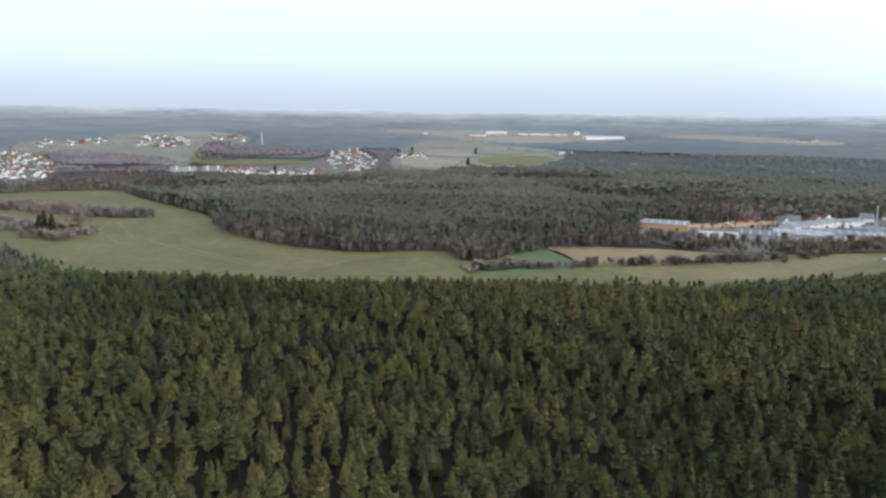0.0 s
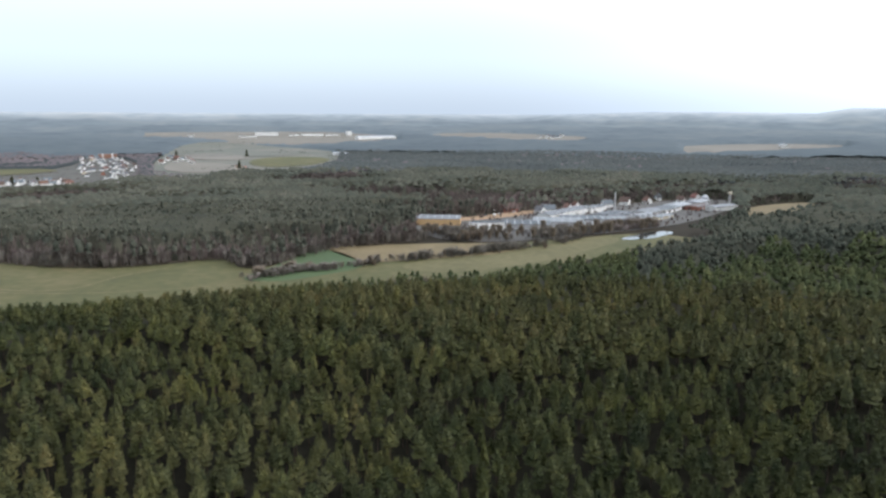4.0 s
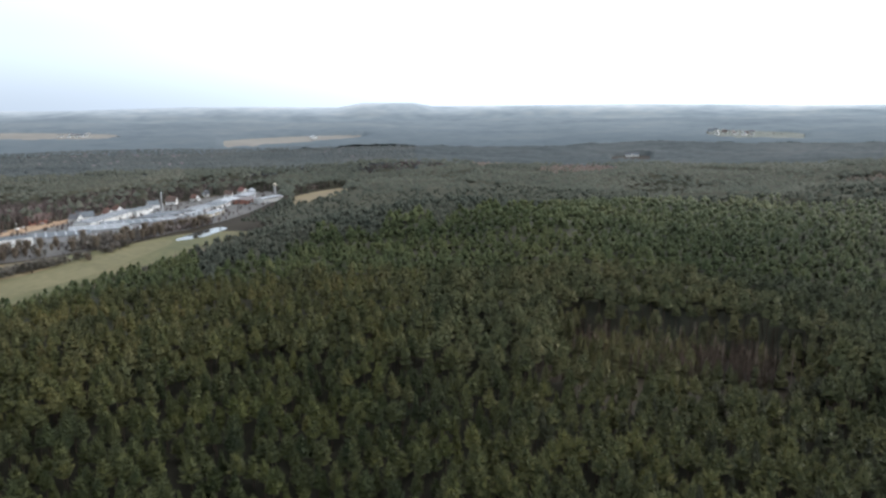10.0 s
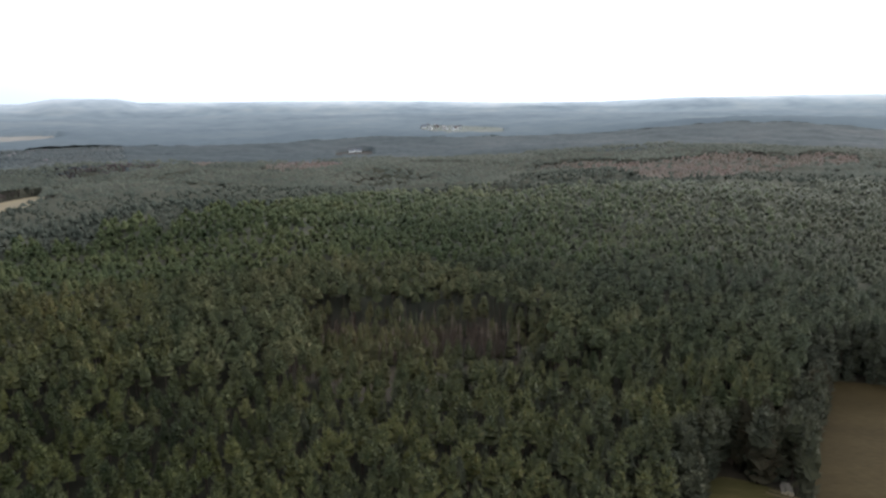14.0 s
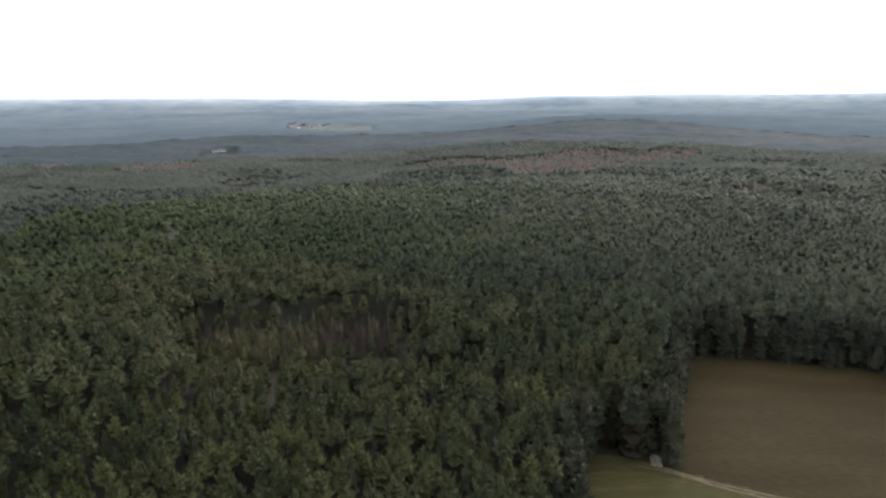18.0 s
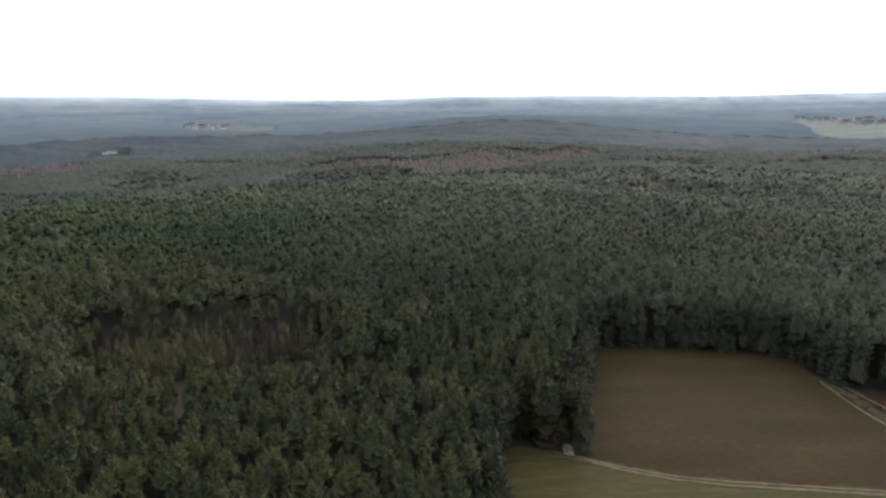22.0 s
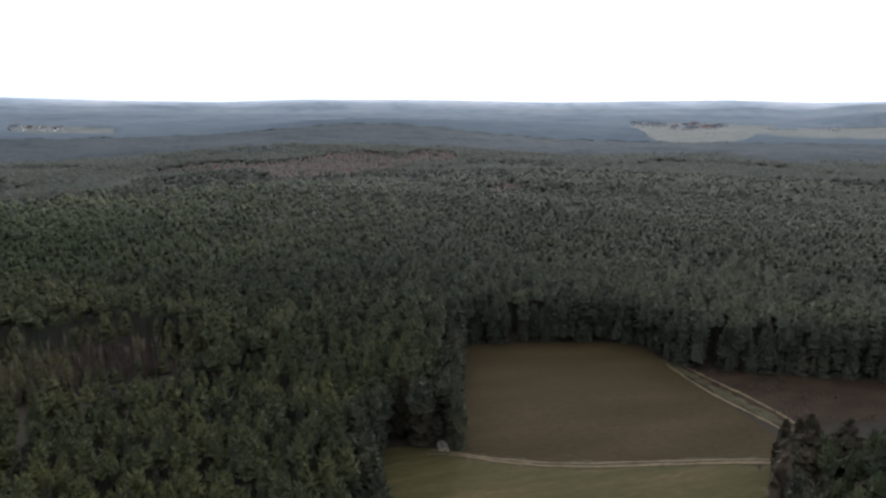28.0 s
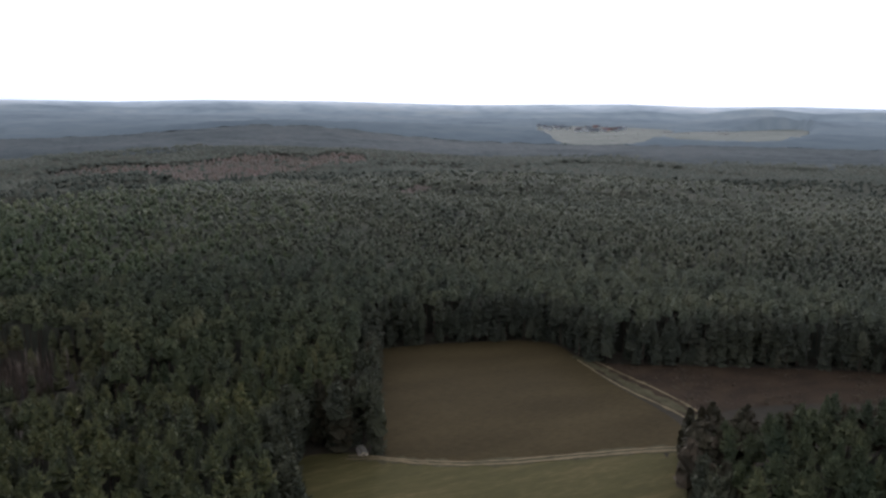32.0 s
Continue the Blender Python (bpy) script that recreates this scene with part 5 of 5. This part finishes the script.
hall("farm_hall", 360, 2040, 44, 16, 7, 60, M_WHITE, M_TINWHITE, "white barn at the wood edge", 3, 1, 0, "barn")

# ---- water and yards by the works ----
M_WATER = material("pond_water", [(0.03, 0.035, 0.035), (0.05, 0.055, 0.05)], 0.1, 0.06, 0.02, spec=0.5)
tagged(patch("pond", [(380, 598), (400, 612), (425, 624), (462, 636), (466, 622), (440, 606), (408, 592)], M_WATER, "still pond that mirrors the pale sky", 0.5, category="pond"), kind="structure")
patch("sand_yard", [(262, 772), (300, 768), (375, 800), (425, 838), (380, 840), (330, 812), (270, 792)], coat("sandy_yard", (0.30, 0.215, 0.135), 0.9), "orange brown sandy storage yard behind the hall", 0.5, category="yard")


# ---- single trees of the valley ----
def bare_tree(height, spread, seed, name="bare_tree", label="leafless grey brown tree with a twiggy crown"):
    r = np.random.RandomState(seed)
    ob = tagged(new(name), label, "tree" if name == "bare_tree" else "shrub", "hedgerow trees" if name == "bare_tree" else "meadow shrubs")
    tr = new("trunk", trunk_mesh(height * 0.55, 0.028 * height, 0.014 * height, 6, M_GREYBARK))
    tr.parent = ob
    for k in range(5):
        limb = new("limb", trunk_mesh(height * r.uniform(0.35, 0.5), 0.013 * height, 0.004 * height, 5, M_GREYBARK))
        limb.parent = ob
        limb.matrix_basis = Matrix.Translation((0, 0, height * r.uniform(0.22, 0.5))) @ Matrix.Rotation(k * 1.26 + r.uniform(-0.3, 0.3), 4, "Z") @ Matrix.Rotation(r.uniform(0.35, 0.8), 4, "X")
    v, f = twigs(130, spread, height, height * 0.12)
    c = new("crown", mesh_of("crown", v, f, [M_TWIG], False, r.uniform(0.2, 0.8, len(v))))
    c.parent = ob
    return ob


TREES = [bare_tree(13, 5.5, 31), bare_tree(15, 6, 32), bare_tree(11, 5, 33)]
SHRUBS = [bare_tree(5, 5, 34, "shrub", "leafless brown shrub in the meadow"), bare_tree(6.5, 6, 35, "shrub", "leafless reddish brown shrub in the meadow")]
fresh = set()


def plant(models_, k, x, y, s, turn):
    ob = models_[k] if id(models_[k]) not in fresh else copy_thing(models_[k], Matrix())
    fresh.add(id(models_[k]))
    return place(ob, x, y, turn, s, 0.2)


tr_ = np.random.RandomState(41)
line = np.array([(100, 540), (130, 560), (165, 562), (195, 567), (225, 572), (255, 582), (290, 585), (320, 600), (350, 622)])
for k in range(44):
    u = tr_.uniform(0, len(line) - 1.001)
    p = line[int(u)] + (line[int(u) + 1] - line[int(u)]) * (u % 1) + tr_.uniform(-9, 9, 2)
    plant(TREES, k % 3, p[0], p[1], tr_.uniform(0.22, 0.6), tr_.uniform(0, 360))
line = np.array([(215, 645), (255, 630), (310, 626), (360, 630), (400, 648), (440, 655), (480, 672)])
for k in range(46):
    u = tr_.uniform(0, len(line) - 1.001)
    p = line[int(u)] + (line[int(u) + 1] - line[int(u)]) * (u % 1) + tr_.uniform(-12, 12, 2)
    plant(TREES, k % 3, p[0], p[1], tr_.uniform(0.65, 1.1), tr_.uniform(0, 360))
line = np.array([(206, 690), (225, 668), (262, 664), (300, 655), (345, 655), (390, 664), (425, 676)])
for k in range(44):
    u = tr_.uniform(0, len(line) - 1.001)
    p = line[int(u)] + (line[int(u) + 1] - line[int(u)]) * (u % 1) + tr_.uniform(-14, 14, 2)
    plant(TREES, k % 3, p[0], p[1], tr_.uniform(0.5, 1.0), tr_.uniform(0, 360))
for cx, cy, n, w in ((-640, 905, 6, 20), (-520, 870, 9, 20), (-470, 850, 8, 14), (-395, 700, 8, 14), (-365, 690, 6, 10), (60, 552, 6, 14), (30, 540, 5, 12)):
    for k in range(n):
        plant(SHRUBS, k % 2, cx + tr_.uniform(-w, w), cy + tr_.uniform(-w, w) * 0.5, tr_.uniform(0.7, 1.4), tr_.uniform(0, 360))


def lone_spruce():
    ob = tagged(new("lone_spruce"), "dark spruce standing alone in open ground", "tree", "lone spruces")
    new("trunk", trunk_mesh(14, 0.3, 0.1, 6, M_BARK)).parent = ob
    v, f = shoots(dome(9, 10, 4.8, 17.5, 18.5, 0.6), 240, 1.3, 0.5)
    new("crown", mesh_of("crown", v, f, [M_SPRUCE], False, np.clip(0.4 + 0.15 * rng.randn(len(v)), 0, 1))).parent = ob
    return ob


SPRUCE = [lone_spruce()]
for cx, cy, s in ((-390, 681, 1.15), (-384, 684, 0.95), (-397, 684, 0.9), (-392, 676, 0.8), (-380, 679, 0.7), (-455, 705, 0.5), (60, 1640, 1.1), (-330, 1390, 0.9), (-290, 1385, 0.8), (-85, 1990, 1.2), (95, 2010, 1.1)):
    plant(SPRUCE, 0, cx, cy, s, 40 * cx)
cx_, cy_ = tr_.uniform(218, 270, 760), tr_.uniform(30, 126, 760)
ok = inside(CLEARING, cx_, cy_) & (np.sin(cx_ / 7 + 1) + np.sin(cy_ / 11) + tr_.uniform(-0.9, 0.9, 760) > -0.55)
YOUNG = [shoots(dome(5, 7, 1.5, 4.6, 5.0, 0.85), 40, 0.6, 0.3) for _ in range(5)]
sx_, sy_ = tr_.uniform(218, 272, 1500), tr_.uniform(28, 128, 1500)
thin = inside(CLEARING, sx_, sy_) & (np.sin(sx_ / 9 + 2) + np.sin(sy_ / 8) + tr_.uniform(-1, 1, 1500) > -1.0)
stand("dead_saplings", sx_[thin], sy_[thin], [twigs(16, 1.5, 9, 0.3) for _ in range(5)], 0.45, 1.0, material("dead_twigs", [(0.055, 0.042, 0.031), (0.085, 0.064, 0.047), (0.12, 0.092, 0.068)], 0.2, 0.9, fine=8, vary=0.35, tint=True), "thicket of reddish brown dead saplings in a clearing", stem=0.06)
stand("young_spruces", cx_[ok], cy_[ok], YOUNG, 0.8, 2.0, M_PINE, "young green spruces in a forest clearing")


def bare_stem(height, lean, label):
    ob = tagged(new("dead_tree"), label, "dead tree", "dead trees of the clearing")
    st = new("trunk", trunk_mesh(height, 0.16, 0.05, 6, M_GREYBARK))
    st.parent = ob
    st.rotation_euler = (lean, 0, 0)
    v, f = twigs(20, 1.3, height * 0.95, height * 0.35)
    new("crown", mesh_of("crown", v, f, [M_TWIG], False, tr_.uniform(0.2, 0.8, len(v)))).parent = ob
    return ob


STEMS = [bare_stem(13, 0.02, "tall thin bare dead tree standing in a clearing"), bare_stem(9, -0.05, "thin leaning bare dead tree in a clearing"), bare_stem(6.5, 0.03, "short bare reddish dead sapling in a clearing")]
n_stem = 0
for k in range(400):
    cx, cy = tr_.uniform(226, 270), tr_.uniform(32, 124)
    if n_stem < 46 and bool(inside(CLEARING, cx, cy)):
        plant(STEMS, n_stem % 3, cx, cy, tr_.uniform(0.75, 1.15), tr_.uniform(0, 360))
        n_stem += 1

# brushwood along the stream, and garden trees of the villages
CLUMPS = ((-466, 743, 24, 6), (-400, 690, 60, 10), (-375, 650, 70, 10), (-350, 668, 36, 7), (-425, 715, 40, 9), (-350, 640, 30, 8), (-385, 745, 26, 9), (-440, 690, 40, 10))
hx_, hy_ = [], []
for line, clumps, wide in (([(20, 528), (60, 545), (95, 545), (130, 560), (195, 567), (255, 582), (320, 600), (350, 622)], 60, 4), ([(205, 660), (255, 630), (310, 626), (400, 646), (480, 670)], 22, 6)):
    line = np.array(line, float)
    for k in range(clumps):
        u = tr_.uniform(0, len(line) - 1.001)
        p = line[int(u)] + (line[int(u) + 1] - line[int(u)]) * (u % 1)
        for _ in range(tr_.randint(3, 20)):
            q = p + tr_.randn(2) * wide * tr_.uniform(0.4, 1.1)
            hx_.append(q[0]), hy_.append(q[1])
for cx, cy, n, wide in CLUMPS:
    q = tr_.randn(n, 2) * (wide, wide * 0.7) + (cx, cy)
    hx_ += list(q[:, 0])
    hy_ += list(q[:, 1])
stand("stream_brushwood", np.array(hx_), np.array(hy_), [twigs(26, 4.5, 6.5, 0.2) for _ in range(4)], 0.35, 1.25, M_BRUSH, "leafless brown brushwood along the stream", "brushwood")
# thickets of bare trees in the meadow
tx_, ty_ = [], []
for cx, cy, n, wide in ((-515, 836, 60, 13), (-490, 828, 40, 9), (-450, 822, 70, 10), (-425, 808, 60, 10), (-388, 790, 70, 9), (-365, 786, 80, 9), (-345, 790, 40, 8), (-470, 800, 20, 12), (-402, 770, 26, 12)):
    q = tr_.randn(n, 2) * (wide, wide * 0.6) + (cx, cy)
    tx_ += list(q[:, 0])
    ty_ += list(q[:, 1])
stand("meadow_thicket", np.array(tx_), np.array(ty_), [twigs(34, 5.5, 12, 0.2) for _ in range(5)], 0.35, 1.1, M_BRUSH, "thicket of leafless grey brown trees in the meadow", bark=M_GREYBARK, stem=0.14)
# bare trees along the far edge of the meadow
ex_, ey_ = [], []
for line, n in (([(-420, 985), (-340, 895), (-262, 815), (-222, 702), (-140, 630), (-70, 604), (8, 628), (20, 575), (45, 582), (100, 640), (190, 652)], 620), ([(-640, 960), (-560, 1030), (-485, 1075), (-430, 1000)], 200)):
    line = np.array(line, float)
    for k in range(n):
        u = tr_.uniform(0, len(line) - 1.001)
        q = line[int(u)] + (line[int(u) + 1] - line[int(u)]) * (u % 1) + tr_.uniform(-9, 9, 2)
        ex_.append(q[0]), ey_.append(q[1])
stand("meadow_edge_trees", np.array(ex_), np.array(ey_), BARE_FAR, 0.4, 0.95, M_BRUSH, "leafless grey brown trees along the meadow edge", bark=M_GREYBARK, stem=0.14)
# the belt of bare trees before the works
belt = rounded([(212, 652), (300, 630), (362, 640), (430, 655), (482, 670), (470, 690), (398, 668), (330, 660), (255, 668), (228, 694)])
bx_, by_ = tr_.uniform(205, 485, 1700), tr_.uniform(628, 696, 1700)
ok = inside(belt, bx_, by_) & (np.sin(bx_ / 17) + np.cos(by_ / 9) + tr_.uniform(-1, 1, 1700) > -0.5)
stand("bare_belt", bx_[ok], by_[ok], BARE_FAR, 0.35, 0.8, M_BRUSH, "belt of leafless brown trees before the works", bark=M_GREYBARK, stem=0.16)
gx, gy = [], []
for poly, n in ((VILLAGE_WEST, 620), (VILLAGE_MID, 560), (FIELDS_WEST, 300), (WORKS, 420), (FIELDS_MID, 60), (VILLAGE_SOUTH, 120)):
    xs, ys = [p[0] for p in poly], [p[1] for p in poly]
    px, py = tr_.uniform(min(xs), max(xs), n * 3), tr_.uniform(min(ys), max(ys), n * 3)
    ok = np.nonzero(inside(poly, px, py))[0][:n]
    gx.append(px[ok]), gy.append(py[ok])
stand("garden_trees", np.concatenate(gx), np.concatenate(gy), [twigs(24, 4.5, 8, 0.5) for _ in range(4)], 0.4, 0.85, M_BARE, "leafless garden trees between houses", "trees")

# brown tussocks and dead stalks on the heath beside the track
qx_, qy_ = tr_.uniform(108, 212, 2600), tr_.uniform(-252, -126, 2600)
ok = inside(rounded(HEATH), qx_, qy_) & (np.sin((qx_ + qy_) / 6) + np.sin(qy_ / 9) + tr_.uniform(-1, 1, 2600) > 0.2)
stand("heath_tussocks", qx_[ok], qy_[ok], [twigs(9, 1.5, 1.0, 0.05) for _ in range(5)], 0.5, 1.3, material("dead_stalks", [(0.030, 0.021, 0.012), (0.050, 0.034, 0.019), (0.080, 0.056, 0.032)], 0.2, 0.9, fine=8, vary=0.35, tint=True), "brown tussocks and dead stalks on dark heath", "undergrowth")

# ---- broad dark trees at the field corner and in the copse ----
def round_tree(height, width, label):
    ob = tagged(new("round_tree"), label, "tree", "broad trees at the field corner")
    new("trunk", trunk_mesh(height * 0.7, 0.32, 0.15, 7, M_GREYBARK)).parent = ob
    v, f = shoots(dome(11, 14, width * 0.92, height - 1.4, height, 0.08, bough=0.14), 1200, 0.9, 0.4)
    new("crown", mesh_of("crown", v, f, [M_DULLCROWN], False, np.clip(0.4 + 0.15 * rng.randn(len(v)), 0, 1))).parent = ob
    return ob


ROUND = [round_tree(17, 3.7, "tall dark green tree with a broad crown at the field corner"), round_tree(13, 3.9, "broad dark green tree hanging over the field edge"), round_tree(18.5, 3.2, "tall dark green tree at the field corner")]
for k, (cx, cy, s) in enumerate(((165, -30.5, 0.95), (167.5, -34.5, 1.0), (171.5, -27, 0.95), (172.5, -37.5, 0.95), (177, -40.5, 1.0), (170, -32, 1.0), (178.5, -34, 0.95), (184, -44, 1.0), (190.5, -47, 0.95), (198, -50, 1.0), (185, -38, 0.95), (205, -53, 0.85), (213, -56, 0.9), (221, -58.5, 0.8),
                                 (128, -117, 0.7), (124, -113, 0.75), (118, -110, 0.7), (131, -124, 0.6), (134, -131, 0.6), (113, -105, 0.75), (121, -119, 0.8), (126, -124, 0.75), (116, -115, 0.8), (110, -109, 0.85))):
    plant(ROUND, k % 3, cx, cy, s, 47 * k)

# ---- the log pile at the field corner ----
pile = tagged(new("log_pile"), "stack of pale cut logs at the field corner", "log pile")
M_LOG = material("cut_log_bark", [(0.16, 0.135, 0.11), (0.27, 0.23, 0.185)], 2.0, 0.9, 0.3, vary=0.25)
M_LOGEND = material("cut_log_end", [(0.45, 0.36, 0.24), (0.55, 0.46, 0.32)], 4.0, 0.9)
log_bm = bmesh.new()
bmesh.ops.create_cone(log_bm, cap_ends=True, segments=10, radius1=0.24, radius2=0.2, depth=4.2, matrix=Matrix.Rotation(radians(90), 4, "X"))
LOG = bpy.data.meshes.new("log")
log_bm.to_mesh(LOG)
log_bm.free()
LOG.materials.append(M_LOG)
LOG.materials.append(M_LOGEND)
for p in LOG.polygons:
    p.material_index = int(len(p.vertices) > 4)
lr = np.random.RandomState(5)
for row, n in enumerate((6, 5, 3)):
    for k in range(n):
        lg = new("log", LOG)
        lg.parent = pile
        lg.matrix_basis = Matrix.Translation(((k - (n - 1) / 2) * 0.44 + lr.uniform(-0.05, 0.05), lr.uniform(-0.35, 0.35), 0.24 + row * 0.37)) @ Matrix.Rotation(lr.uniform(-0.12, 0.12), 4, "Z") @ Matrix.Rotation(lr.uniform(0, 6), 4, "Y")
place(pile, 161.0, -36.0, -94, 1.0, 0.0)

# ---- small copses in the far fields, and cart ruts in the meadow ----
fx_, fy_ = [], []
for cx, cy, w, d, n in ((-20, 2240, 60, 40, 26), (230, 2120, 45, 40, 22), (60, 2640, 90, 60, 30), (-100, 1960, 30, 50, 14), (330, 1860, 30, 60, 18), (20, 1600, 60, 14, 16), (-880, 2180, 60, 40, 24), (-1000, 2050, 50, 30, 22), (-760, 2560, 60, 40, 20),
                        (-1010, 2420, 40, 90, 18), (-210, 2020, 30, 70, 18), (-480, 1660, 60, 30, 18), (100, 3150, 140, 30, 20), (480, 2950, 90, 30, 18)):
    fx_.append(tr_.uniform(-w, w, n) + cx), fy_.append(tr_.uniform(-d, d, n) + cy)
wood = rounded([(-587, 1664), (-493, 1585), (-486, 1834), (-576, 2167), (-688, 2251), (-732, 2144)])
wx_, wy_ = tr_.uniform(min(p[0] for p in wood), max(p[0] for p in wood), 900), tr_.uniform(min(p[1] for p in wood), max(p[1] for p in wood), 900)
ok = inside(wood, wx_, wy_)
stand("field_wood", wx_[ok], wy_[ok], VALLEY_PINES, 0.7, 1.0, M_FARBARE, "grey brown wood among far fields", smooth=True, squash=(1.4, 2.0))
stand("field_copse", np.concatenate(fx_), np.concatenate(fy_), lumps, 0.5, 0.85, M_WOODS, "dark copses and hedge trees in far fields", smooth=True)
sx_, sy_ = [], []
for cx, cy, w, d, n in ((2330, -1640, 90, 30, 26), (2200, -1520, 60, 30, 18), (2450, -1800, 80, 40, 26), (2130, -1900, 60, 60, 20), (2600, -1700, 90, 30, 24), (2180, -2150, 50, 80, 20), (2010, -2020, 40, 60, 14), (2760, 640, 60, 60, 20), (2620, 500, 50, 50, 16)):
    sx_.append(tr_.uniform(-w, w, n) + cx), sy_.append(tr_.uniform(-d, d, n) + cy)
stand("field_copse", np.concatenate(sx_), np.concatenate(sy_), VALLEY_PINES, 0.4, 0.65, M_FARBARE, "brown grey copses between far village fields", smooth=True, squash=(1.2, 2.0))
for line, w, sd in (([(-341, 688), (-352, 723), (-346, 763)], 1.6, 11), ([(-285, 644), (-320, 700), (-346, 743)], 1.2, 12), ([(-224, 606), (-147, 545), (-110, 530), (-90, 540), (-73, 569), (-39, 590)], 1.5, 13), ([(-270, 640), (-200, 575), (-120, 520), (0, 510), (90, 530)], 1.2, 14), ([(-420, 760), (-340, 690), (-290, 620)], 1.2, 15)):
    ribbon("meadow_track", line, w, M_REED, "faint pale cart rut across the meadow", 0.35, sd)
